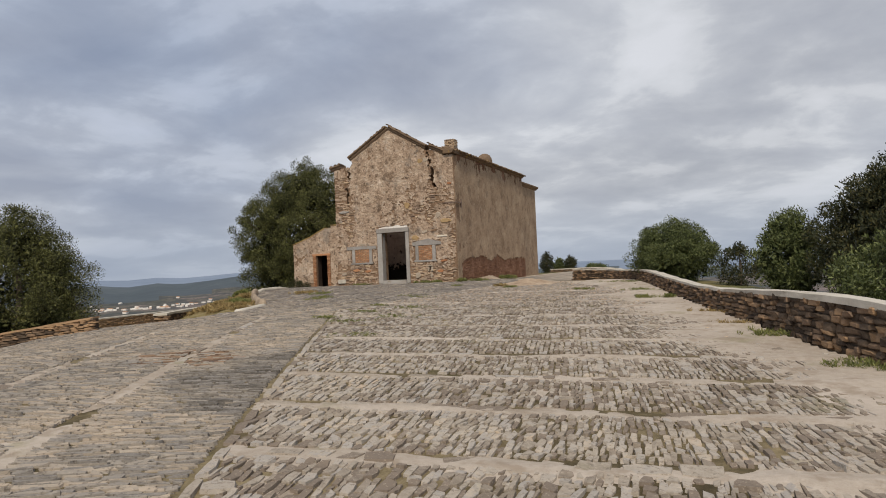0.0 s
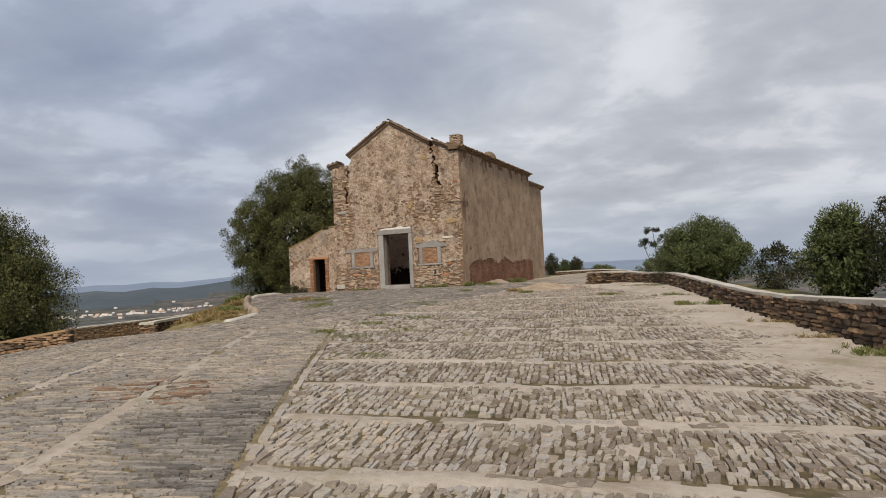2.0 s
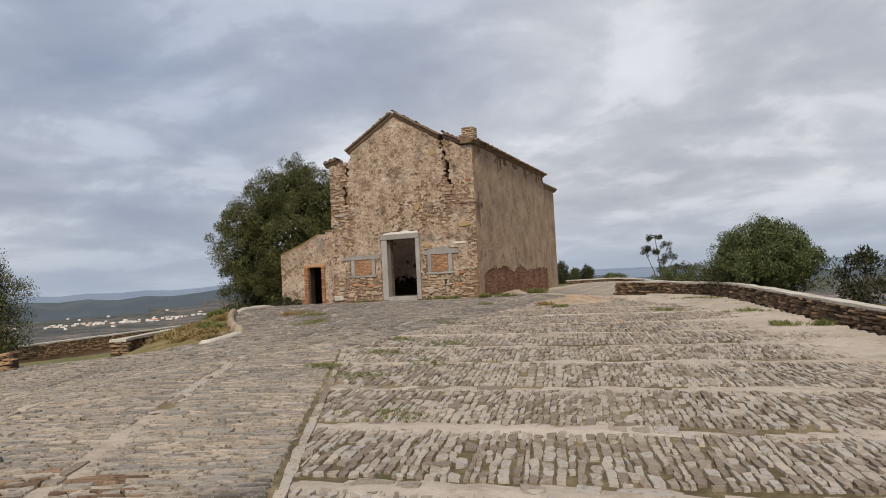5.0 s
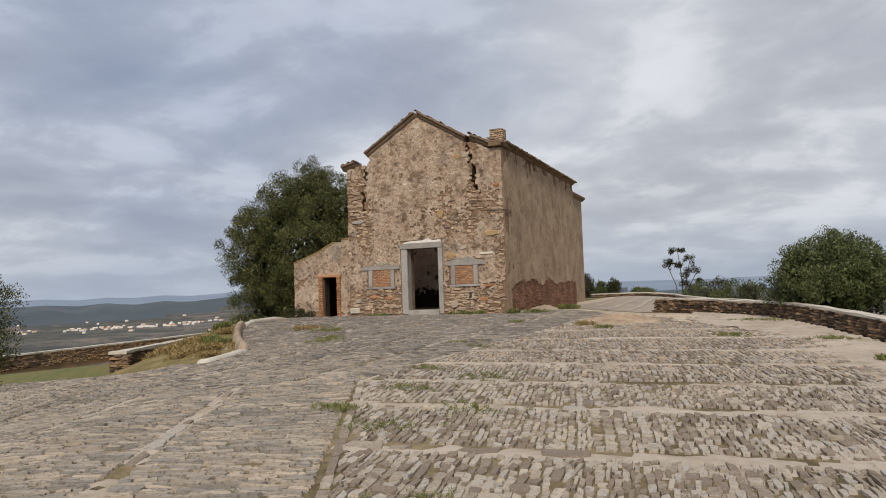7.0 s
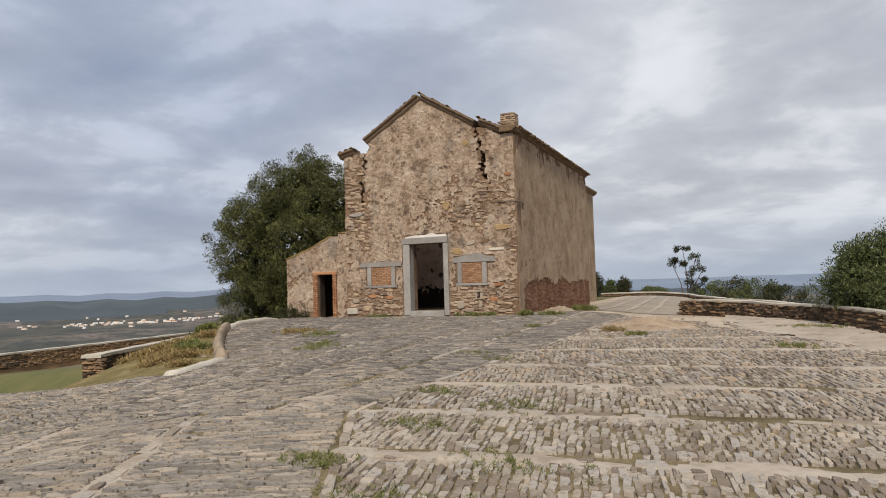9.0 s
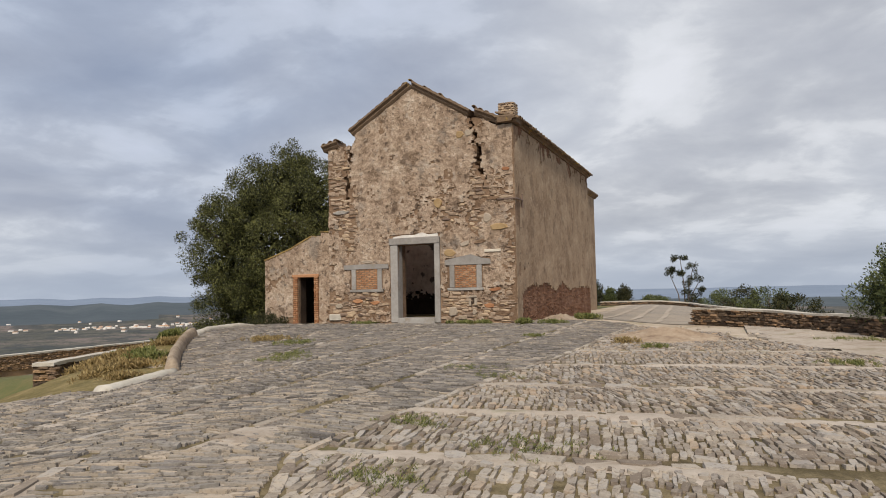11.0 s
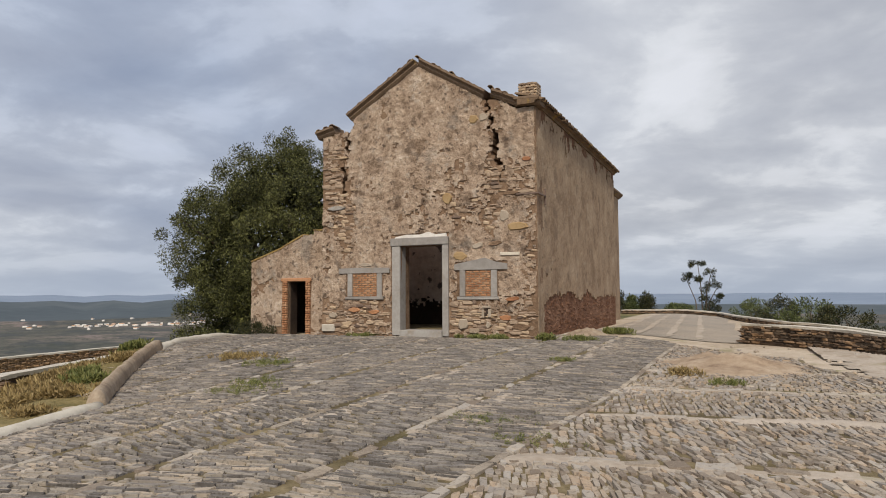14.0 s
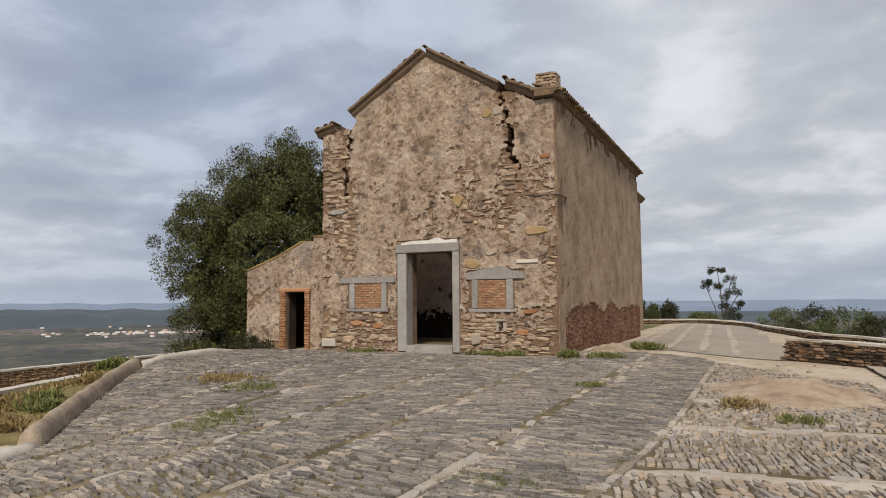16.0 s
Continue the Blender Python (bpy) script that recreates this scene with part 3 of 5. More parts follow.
def plaster(name, keep, u0, u1, v0, v1, step, place, thick, mat, parent, relief):
    """A coat of plaster with ragged holes: cells of an uneven grid, with edges of its own thickness."""
    nu, nv = int((u1 - u0) / step), int((v1 - v0) / step)
    has = [[keep(u0 + (i + 0.5) * step, v0 + (j + 0.5) * step) for j in range(nv)] for i in range(nu)]
    top, low, verts, faces = {}, {}, [], []
    def uv(i, j):
        rnd = random.Random(i * 7919 + j)
        return u0 + (i + rnd.uniform(-0.38, 0.38)) * step, v0 + (j + rnd.uniform(-0.38, 0.38)) * step
    def t(i, j):
        if (i, j) not in top:
            u, v = uv(i, j)
            top[i, j] = len(verts)
            verts.append(place(u, v, thick + relief * (n3(u, v, 5, 1.6) + 0.5 * n3(u, v, 9, 5) + 0.35 * n3(u, v, 3, 10))))
        return top[i, j]
    def b(i, j):
        if (i, j) not in low:
            u, v = uv(i, j)
            low[i, j] = len(verts)
            verts.append(place(u, v, -0.01))
        return low[i, j]
    def on_at(i, j):
        return 0 <= i < nu and 0 <= j < nv and has[i][j]
    for i in range(nu):
        for j in range(nv):
            if not has[i][j]:
                continue
            faces.append((t(i, j), t(i + 1, j), t(i + 1, j + 1), t(i, j + 1)))
            for (p, q), (di, dj) in ((((0, 0), (1, 0)), (0, -1)), (((1, 0), (1, 1)), (1, 0)), (((1, 1), (0, 1)), (0, 1)), (((0, 1), (0, 0)), (-1, 0))):
                if not on_at(i + di, j + dj):
                    faces.append((t(i + q[0], j + q[1]), t(i + p[0], j + p[1]), b(i + p[0], j + p[1]), b(i + q[0], j + q[1])))
    return raw(name, verts, faces, mat, parent)


def front_bare(x, z):
    """How far the plaster has come off the front: high along the cracks, the corners and the foot."""
    v = 0.75 * n3(x, z, 0.5, 0.9) + 0.55 * n3(x, z, 2.5, 2.4) + 0.55 * n3(x, z * 1.4, 4.5, 5.5) + 0.45 * n3(x, z * 1.3, 8.5, 11.0)
    v += 0.75 * math.exp(-((x - 3.2) / 0.38) ** 2) * smooth(2.0, 3.5, z)
    v += 0.5 * math.exp(-((x - 2.0) / 0.35) ** 2) * smooth(2.6, 3.2, z) * (1 - smooth(4.6, 5.4, z))
    v += 0.7 * math.exp(-((x + 1.65) / 0.28) ** 2) * smooth(1.6, 2.6, z)
    v += 0.55 * math.exp(-((x + 2.3) / 0.3) ** 2)
    v += 0.5 * math.exp(-((x - 4.3) / 0.3) ** 2) * (1 - 0.6 * smooth(4.2, 4.8, z))
    v += 0.75 * (1 - smooth(0.7, 1.3, z))
    v += 0.3 * math.exp(-((z - 4.4) / 0.35) ** 2)
    v += 0.45 * math.exp(-((z - 3.95) / 0.12) ** 2) * smooth(3.3, 3.5, x)
    v -= 0.35 * smooth(5.2, 6.2, z) * (1 - math.exp(-((x - 3.2) / 0.5) ** 2))
    return v


def no_opening(x, z):
    if -0.02 < x < 1.86 and z < 2.86:
        return False
    for x0, x1, xi0, xi1, top in ((-1.84, -0.07, -1.61, -0.28, 1.89), (2.03, 3.63, 2.11, 3.36, 2.0)):
        if (x0 < x < x1 and 1.72 < z < top) or (xi0 < x < xi1 and 0.93 < z < 1.8):
            return False
    return True


def front_keep(x, z):
    return inside_poly(FRONT, x, z) and no_opening(x, z) and front_bare(x, z) < 0.56 and z > -0.1


plaster("front_plaster", front_keep, -2.45, 4.46, -0.1, 8.0, 0.045, lambda u, v, h: (u, -h, v), 0.028, PLASTER, chapel, 0.036)


def side_bare(y, z):
    v = 0.35 * n3(y, z, 7.5, 0.8) + 0.5 * n3(y, z, 3.5, 2.2) + 0.4 * n3(y, z, 5.5, 6.0)
    v += 1.5 * (1 - smooth(0.75, 1.25, z + 0.35 * n3(y, 0, 4.5, 0.7))) * smooth(0.2, 1.0, y)
    v += 0.5 * math.exp(-((y - 1.6) / 1.2) ** 2) * math.exp(-((z - 1.7) / 0.35) ** 2)
    return v + 0.5 * math.exp(-(y / 0.6) ** 2) * smooth(2, 5, z) + 0.6 * smooth(5.2, 6.2, z) - 0.25


plaster("side_plaster", lambda y, z: side_bare(y, z) < 0.42, 0.02, 12.4, -0.4, 6.25, 0.07, lambda u, v, h: (4.45 + h, u, v), 0.03, SIDE_PLASTER, chapel, 0.016)

RUBBLES = [rock(50 + k, 1, 1, 1, 0.24, 0.24) for k in range(12)]
for m in RUBBLES:
    m.materials.append(RUBBLE)


REDS = [m.copy() for m in RUBBLES]
for m in REDS:
    m.materials[0] = SIDE_CORE


def rubble(wall, test, u0, u1, v0, v1, place, yaw, limit, stock=RUBBLES):
    verts, faces, count = [], [], 0
    z = v0
    spots = []
    while z < v1:
        h = random.uniform(0.04, 0.15)
        s = u0 + random.uniform(-0.2, 0)
        while s < u1:
            w = random.uniform(0.08, 0.36)
            zz = z + h / 2 + random.uniform(-0.06, 0.06)
            if s + 0.05 > u0 and s + w < u1 + 0.02 and test(s + w / 2, zz) and test(s + 0.01, zz) and test(s + w - 0.01, zz):
                spots.append((s + w / 2, zz, w, h))
            s += w
        z += h
    random.shuffle(spots)
    for s, zz, w, h in spots:
        at = place(s, zz, random.uniform(-0.022, 0.006))
        size = (w * 0.97, 0.08, h * random.uniform(0.7, 1.05))
        if count < limit:
            lay(random.choice(stock), "stone", wall, at, size, yaw, random.uniform(-0.08, 0.08))
            count += 1
        else:
            b = len(verts)
            me = random.choice(RUBBLES)
            c, sn = math.cos(yaw), math.sin(yaw)
            for v in me.vertices:
                lx, ly, lz = v.co.x * size[0], v.co.y * size[1], v.co.z * size[2]
                verts.append((at[0] + lx * c - ly * sn, at[1] + lx * sn + ly * c, at[2] + lz))
            faces += [tuple(b + i for i in p.vertices) for p in me.polygons]
    if verts:
        tagged(raw("stone", verts, faces, stock[0].materials[0], wall), kind="stuff")


rubble(front, lambda x, z: inside_poly(FRONT, x, z) and no_opening(x, z) and front_bare(x, z) > 0.5, -2.46, 4.47, -0.1, 6.9, lambda s, z, o: (s, 0.0 - o, z), 0.0, 300)
rubble(side, lambda y, z: side_bare(y, z) > 0.5 and z < 1.6, 0.6, 12.3, -0.4, 1.6, lambda s, z, o: (4.43 + o, s, z), radians(90), 200, REDS)


def strip(bm, p, q, prof, y0):
    """A moulding along the line p to q in the front's plane: prof holds (out, up) steps."""
    d = Vector((q[0] - p[0], 0, q[1] - p[1]))
    up = Vector((-d.z, 0, d.x)).normalized()
    n = max(2, int(d.length / 0.25))
    rows = []
    for k in range(n + 1):
        b = Vector((p[0], 0, p[1])) + d * k / n
        j = 0.012 * noise.noise((b.x * 3, b.z * 3, 7))
        rows.append([bm.verts.new(b + up * (u + j) + Vector((0, y0 - o + j, 0))) for o, u in prof])
    for a, b in zip(rows, rows[1:]):
        for i in range(len(prof)):
            bm.faces.new((a[i], b[i], b[(i + 1) % len(prof)], a[(i + 1) % len(prof)]))
    bm.faces.new(rows[0])
    bm.faces.new(rows[-1][::-1])


PROF = [(-0.5, -0.02), (0.04, -0.02), (0.10, 0.05), (0.10, 0.09), (0.19, 0.15), (0.19, 0.21), (-0.5, 0.21)]
for p, q in (((-1.42, 6.48), (0.90, 7.90)), ((0.90, 7.90), (2.96, 6.66)), ((3.18, 6.68), (3.95, 6.33)), ((3.90, 6.32), (4.62, 6.30)), ((-2.62, 6.00), (-1.98, 6.14))):
    bm = bmesh.new()
    strip(bm, p, q, PROF, 0.0)
    part("cornice", bm, CORNICE, chapel)
bm = bmesh.new()
slab(bm, [(4.40, 6.30), (4.49, 6.31), (4.51, 6.37), (4.60, 6.40), (4.60, 6.44), (4.0, 6.46), (4.0, 6.30)], "y", -0.19, 12.6)
part("side_cornice", bm, TILE, chapel)


def tile_mesh():
    vs, fs = [], []
    m = 7
    for k, (y, r) in enumerate(((-0.22, 0.085), (0.22, 0.065))):
        for t in (0.0, 0.018):
            for e in range(m):
                a = math.pi * e / (m - 1)
                vs.append(((r - t) * math.cos(a), y, (r - t) * math.sin(a)))
    for e in range(m - 1):
        fs += [(e, e + 1, 2 * m + e + 1, 2 * m + e), (m + e + 1, m + e, 3 * m + e, 3 * m + e + 1), (e + 1, e, m + e, m + e + 1), (2 * m + e, 2 * m + e + 1, 3 * m + e + 1, 3 * m + e)]
    me = bpy.data.meshes.new("roof_tile")
    me.from_pydata(vs, [], fs)
    me.materials.append(TILE)
    return me


TILE_MESH = tile_mesh()
roof = wall_mesh("roof", [(4.6, 6.42), (4.6, 6.47), (0.9, 7.60), (-2.6, 6.46), (-2.6, 6.40), (0.9, 7.50)], "y", 5.2, 12.6, TILE, chapel)
front_roof = wall_mesh("roof", [(4.6, 6.42), (4.6, 6.47), (2.6, 7.04), (2.6, 6.98)], "y", 0.4, 5.2, TILE, chapel)
y = -0.1
while y < 12.5:
    for row in range(2):
        ob = new("roof_tile", TILE_MESH)
        ob.parent = roof
        x = 4.50 - row * 0.36
        ob.matrix_basis = Matrix.LocRotScale((x, y, 6.42 + (4.6 - x) * 0.31 + random.uniform(-0.01, 0.015)), Euler((radians(17) + random.uniform(-0.05, 0.05), 0, radians(90) + random.uniform(-0.06, 0.06))), None)
    y += 0.19
for (ax, az), (bx, bz) in (((-1.40, 6.68), (0.88, 8.10)), ((0.92, 8.10), (2.90, 6.90)), ((3.2, 6.88), (3.85, 6.56)), ((-2.55, 6.22), (-2.05, 6.34))):
    n = int(math.hypot(bx - ax, bz - az) / 0.2)
    ang = math.atan2(bz - az, bx - ax)
    for k in range(n + 1):
        if random.random() < 0.12:
            continue
        ob = new("roof_tile", TILE_MESH)
        ob.parent = roof
        f = k / max(1, n)
        ob.matrix_basis = Matrix.LocRotScale((ax + (bx - ax) * f, 0.05 + random.uniform(-0.03, 0.03), az + (bz - az) * f + random.uniform(-0.015, 0.01)), Euler((random.uniform(-0.05, 0.05), -ang, random.uniform(-0.1, 0.1))), (1.15, 1.0, 0.9))


BRICKS = [rock(90 + k) for k in range(5)]
for m in BRICKS:
    m.materials.append(BRICK)


TAN_BRICKS = [m.copy() for m in BRICKS]
for m in TAN_BRICKS:
    m.materials[0] = RUBBLE


def brick_block(parent, x0, x1, y0, y1, z0, z1, bl=0.25, bh=0.065, joint=0.014, stock=BRICKS):
    """Courses of bricks round a block, each brick a piece of its own."""
    z, row = z0, 0
    while z + bh * 0.6 < z1:
        for xa, xb, yy, yaw in ((x0, x1, y0, 0), (y0, y1, x1, 90)):
            if xb - xa < 0.05:
                continue
            s = xa - (bl / 2 if row % 2 else 0)
            while s < xb:
                a, b = max(s, xa), min(s + bl, xb)
                if b - a > 0.05:
                    c = (a + b) / 2
                    at = (c, yy + 0.03, z + bh / 2) if yaw == 0 else (yy - 0.03, c, z + bh / 2)
                    lay(random.choice(stock), "brick", parent, (at[0], at[1], at[2]), (b - a - joint, 0.12, bh - joint), radians(yaw))
                s += bl
        z += bh
        row += 1


chimney = new("chimney")
chimney.parent = chapel
bm = bmesh.new()
box(bm, 3.86, 4.30, 0.56, 0.98, 6.2, 7.12, 0.01)
part("chimney_core", bm, CORE, chimney)
brick_block(chimney, 3.82, 4.34, 0.52, 1.0, 6.40, 7.14, 0.24, 0.08, 0.012, TAN_BRICKS)

# door surround
bm = bmesh.new()
box(bm, 0.02, 0.30, -0.07, 0.30, -0.12, 2.50, 0.006, 0.012)
part("door_jamb", bm, MARBLE, chapel, "grey marble door jamb")
bm = bmesh.new()
box(bm, 1.66, 1.85, -0.07, 0.30, -0.12, 2.52, 0.006, 0.012)
part("door_jamb", bm, MARBLE, chapel, "grey marble door jamb")
bm = bmesh.new()
box(bm, -0.02, 1.86, -0.09, 0.30, 2.515, 2.74, 0.008, 0.014)
part("lintel", bm, MARBLE, chapel, "grey marble lintel")
bm = bmesh.new()
box(bm, 0.30, 1.66, -0.12, 0.6, -0.3, 0.03, 0.01, 0.01)
part("threshold", bm, MARBLE, chapel)
bm = bmesh.new()
slab(bm, [(0.12, 2.745), (1.80, 2.75), (1.78, 2.84), (1.45, 2.82), (1.22, 2.90), (0.95, 2.83), (0.5, 2.84), (0.15, 2.78)], "y", -0.06, 0.05)
part("mortar_patch", bm, WHITEWASH, chapel, "white mortar patch above the lintel")


def blind_window(x0, x1, xi0, xi1, zb, zt, lint):
    root = new("blind_window")
    root.parent = chapel
    bm = bmesh.new()
    slab(bm, lint, "y", -0.05, 0.1)
    part("window_lintel", bm, MARBLE, root)
    for a, b in ((xi0 - 0.17, xi0), (xi1, xi1 + 0.17)):
        bm = bmesh.new()
        box(bm, a, b, -0.045, 0.1, zb, zt, 0.006, 0.01)
        part("window_jamb", bm, MARBLE, root)
    bm = bmesh.new()
    box(bm, xi0 - 0.25, xi1 + 0.22, -0.06, 0.1, zb - 0.10, zb - 0.003, 0.01, 0.012)
    part("window_sill", bm, MARBLE, root)
    bm = bmesh.new()
    box(bm, xi0, xi1, -0.022, 0.05, zb, zt)
    part("mortar", bm, CORE, root)
    brick_block(root, xi0 + 0.01, xi1 - 0.01, 0.0, 0.0, zb, zt, 0.21, 0.066)


blind_window(-1.83, -0.08, -1.36, -0.50, 1.02, 1.72, [(-1.84, 1.725), (-0.07, 1.73), (-0.07, 1.88), (-1.0, 1.90), (-1.84, 1.88)])
blind_window(2.03, 3.64, 2.36, 3.14, 1.02, 1.76, [(2.03, 1.765), (3.63, 1.77), (3.62, 1.93), (3.3, 1.98), (2.95, 2.10), (2.5, 2.02), (2.03, 1.93)])
bm = bmesh.new()
box(bm, 3.42, 3.98, -0.06, 0.05, 2.15, 2.24, 0.004, 0.008)
part("plaque", bm, BAND, chapel, "pale narrow stone plaque")
bm = bmesh.new()
box(bm, -2.44, -1.98, -0.07, 0.05, -0.05, 0.17, 0.01, 0.015)
part("corner_block", bm, COPING, chapel, "white dressed corner block")
bm = bmesh.new()
box(bm, 2.48, 2.78, -0.06, 0.05, -0.02, 0.12, 0.01, 0.015)
part("dressed_block", bm, KERB, chapel)
OCHRE = surface("ochre_stone", [(0.3, (0.27, 0.17, 0.075)), (0.7, (0.43, 0.31, 0.17))], 2, 14, 0.9, 0.6, 0.01)
PALE = surface("pale_stone", [(0.3, (0.31, 0.25, 0.19)), (0.7, (0.46, 0.39, 0.31))], 2, 14, 0.9, 0.6, 0.01)


def field_stone(seed, x, z, w, h, mat, tilt=0.0):
    """A larger stone of the front: an uneven many-sided face, proud of the plaster, with a chamfered rim."""
    rnd = random.Random(seed)
    bm = bmesh.new()
    n = rnd.randint(6, 9)
    ring = []
    for k in range(n):
        a = 2 * math.pi * k / n + rnd.uniform(-0.25, 0.25)
        r = rnd.uniform(0.8, 1.12)
        px, pz = w / 2 * r * math.cos(a), h / 2 * r * math.sin(a)
        ring.append((x + px * math.cos(tilt) - pz * math.sin(tilt), z + px * math.sin(tilt) + pz * math.cos(tilt)))
    rows = [[bm.verts.new((x + (px - x) * f, y + rnd.uniform(-0.006, 0.006), z + (pz - z) * f)) for px, pz in ring] for f, y in ((1.0, 0.05), (1.0, -0.035), (0.82, -0.058))]
    for a, b in zip(rows, rows[1:]):
        for i in range(n):
            bm.faces.new((a[i], a[(i + 1) % n], b[(i + 1) % n], b[i]))
    bm.faces.new(rows[-1])
    bm.faces.new(rows[0][::-1])
    part("stone", bm, mat, front)


for k, (x, z, w, h, mat, tilt) in enumerate(((1.80, 3.85, 0.36, 0.34, OCHRE, -0.5), (3.54, 3.26, 0.28, 0.34, PALE, 0.2), (3.93, 2.95, 0.66, 0.22, OCHRE, 0.05), (2.64, 6.08, 0.32, 0.28, OCHRE, 0.0), (2.96, 6.10, 0.30, 0.26, PALE, 0.1), (4.2, 4.80, 0.3, 0.14, BRICK, 0.0),
                                             (2.22, 2.16, 0.44, 0.26, OCHRE, -0.2), (-0.9, 1.98, 0.5, 0.12, PALE, 0.0), (-2.05, 0.45, 0.34, 0.2, PALE, 0.0), (3.05, 0.22, 0.2, 0.2, PALE, 0.0), (2.30, 0.24, 0.36, 0.38, PALE, 0.0), (3.75, 0.95, 0.5, 0.12, BRICK, 0.1), (3.55, 0.42, 0.36, 0.16, BRICK, 0.0),
                                             (4.0, 0.18, 0.6, 0.22, CORE, 0.0), (-1.3, 0.62, 0.5, 0.16, BRICK, 0.0), (-0.6, 0.55, 0.4, 0.14, BRICK, 0.05), (-1.95, 3.75, 0.66, 0.16, MARBLE, 0.05), (3.75, 3.88, 0.55, 0.13, CORE, 0.05), (4.15, 3.90, 0.5, 0.11, RUBBLE, 0.0), (2.75, 2.45, 0.4, 0.16, PALE, 0.3), (3.3, 2.5, 0.5, 0.14, CORE, 0.1))):
    field_stone(300 + k, x, z, w, h, mat, tilt)
niche = new("niche")
niche.parent = chapel
# the wall is unbroken here; a dark plate paints the shaded depth
bm = bmesh.new()
slab(bm, [(2.93, 0.42), (3.03, 0.42), (3.05, 0.60), (3.0, 0.68), (2.93, 0.62)], "y", -0.036, 0.03)
part("hole_shade", bm, SOOT_AND_SHADE, niche, "dark plate carrying the shade of a small hole")
for x0, x1, z0, z1 in ((2.85, 2.925, 0.42, 0.64), (3.055, 3.13, 0.44, 0.66), (2.88, 3.12, 0.685, 0.75)):
    bm = bmesh.new()
    box(bm, x0, x1, -0.06, 0.03, z0, z1, 0.012, 0.012)
    part("rim_stone", bm, PALE, niche)
# iron tie at the corner
bm = bmesh.new()
box(bm, 3.9, 4.56, -0.05, -0.02, 3.82, 3.86)
box(bm, 4.50, 4.54, -0.04, 0.75, 3.82, 3.86)
box(bm, 4.46, 4.54, 0.70, 0.76, 3.6, 4.05)
part("iron_tie", bm, IRON, chapel, "rusty iron tie bar")

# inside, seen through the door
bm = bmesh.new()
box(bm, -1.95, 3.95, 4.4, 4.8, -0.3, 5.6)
part("inner_wall", bm, SOOT_AND_SHADE, chapel, "sooty inner wall")


def inner_keep(x, z):
    v = 0.28 * n3(x, z, 31.5, 2.0) + 0.35 * n3(x, z, 42.2, 5.0) + 0.3 * n3(x, z, 56.2, 10)
    return v + 0.85 * (1 - smooth(0.3, 1.5, z)) < 0.5


plaster("inner_plaster", inner_keep, -1.95, 3.95, -0.1, 5.6, 0.06, lambda u, v, h: (u, 4.4 - h, v), 0.03, INNER, chapel, 0.01)
bm = bmesh.new()
box(bm, -1.95, -0.95, 2.2, 2.9, 1.7, 4.5)
part("inner_arch", bm, BRICK, chapel, "broken brick arch springing inside")
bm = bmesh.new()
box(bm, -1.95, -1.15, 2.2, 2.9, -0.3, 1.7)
part("inner_pier", bm, SOOT_AND_SHADE, chapel, "dark pier inside")
bm = bmesh.new()
box(bm, -1.95, 3.95, 0.55, 11.9, -0.4, -0.02)
part("inner_floor", bm, JOINT, chapel)

# the chancel behind, and its small dome
bm = bmesh.new()
slab(bm, [(-1.4, -1.2), (-1.4, 6.1), (0.9, 7.0), (3.58, 6.1), (3.58, -1.2)], "y", 12.4, 19.0)
part("chancel", bm, SIDE_PLASTER, chapel)
bm = bmesh.new()
slab(bm, [(3.56, 6.1), (3.62, 6.12), (3.80, 6.28), (3.80, 6.36), (0.9, 7.3), (-1.7, 6.3), (-1.7, 6.1), (0.9, 7.0)], "y", 12.42, 19.3)
part("chancel_roof", bm, TILE, chapel)
bm = bmesh.new()
bmesh.ops.create_uvsphere(bm, u_segments=16, v_segments=8, radius=0.55, matrix=Matrix.Translation((0.75, 15.8, 8.25)))
bmesh.ops.create_cone(bm, cap_ends=True, segments=16, radius1=0.6, radius2=0.55, depth=1.6, matrix=Matrix.Translation((0.75, 15.8, 7.5)))
part("lantern", bm, CORNICE, chapel, "small rounded lantern on the roof")

LICHEN = surface("lichened_coping", [(0.40, (0.176, 0.128, 0.0855)), (0.48, (0.336, 0.221, 0.076)), (0.58, (0.416, 0.306, 0.133)), (0.66, (0.4, 0.34, 0.257))], 2.0, 12.0, 0.95, 0.8, 0.02)
# ---- the lean-to beside it ----
annex = thing("lean_to", "low plastered lean-to with a brick-edged doorway", "outbuilding")
AN = [(-5.48, -0.6), (-5.47, 2.16), (-4.9, 2.36), (-4.25, 2.58), (-3.85, 2.78), (-3.4, 2.98), (-3.0, 3.02), (-2.99, 3.12), (-2.47, 3.12), (-2.47, -0.6), (-3.29, -0.6), (-3.29, 1.50), (-4.0, 1.50), (-4.0, -0.6)]
aw = wall_mesh("front_wall", AN, "y", 0.3, 0.75, CORE, annex)
plaster("front_plaster", lambda x, z: inside_poly(AN, x, z) and not (-4.22 < x < -3.1 and z < 1.62) and front_bare(x * 0.8 + 9, z + 4) < 0.5, -5.48, -2.47, -0.3, 3.12, 0.05, lambda u, v, h: (u, 0.3 - h, v), 0.025, PLASTER, annex, 0.015)
wall_mesh("side_wall", [(0.75, -0.6), (0.75, 2.15), (6.0, 2.15), (6.0, -0.6)], "x", -5.46, -5.05, PLASTER, annex)
wall_mesh("rear_wall", [(-5.05, -0.6), (-5.05, 2.1), (-2.47, 3.0), (-2.47, -0.6)], "y", 5.6, 6.0, PLASTER, annex)
wall_mesh("roof", [(-5.3, 2.05), (-5.3, 2.12), (-2.47, 3.05), (-2.47, 2.98)], "y", 0.7, 6.0, TILE, annex)
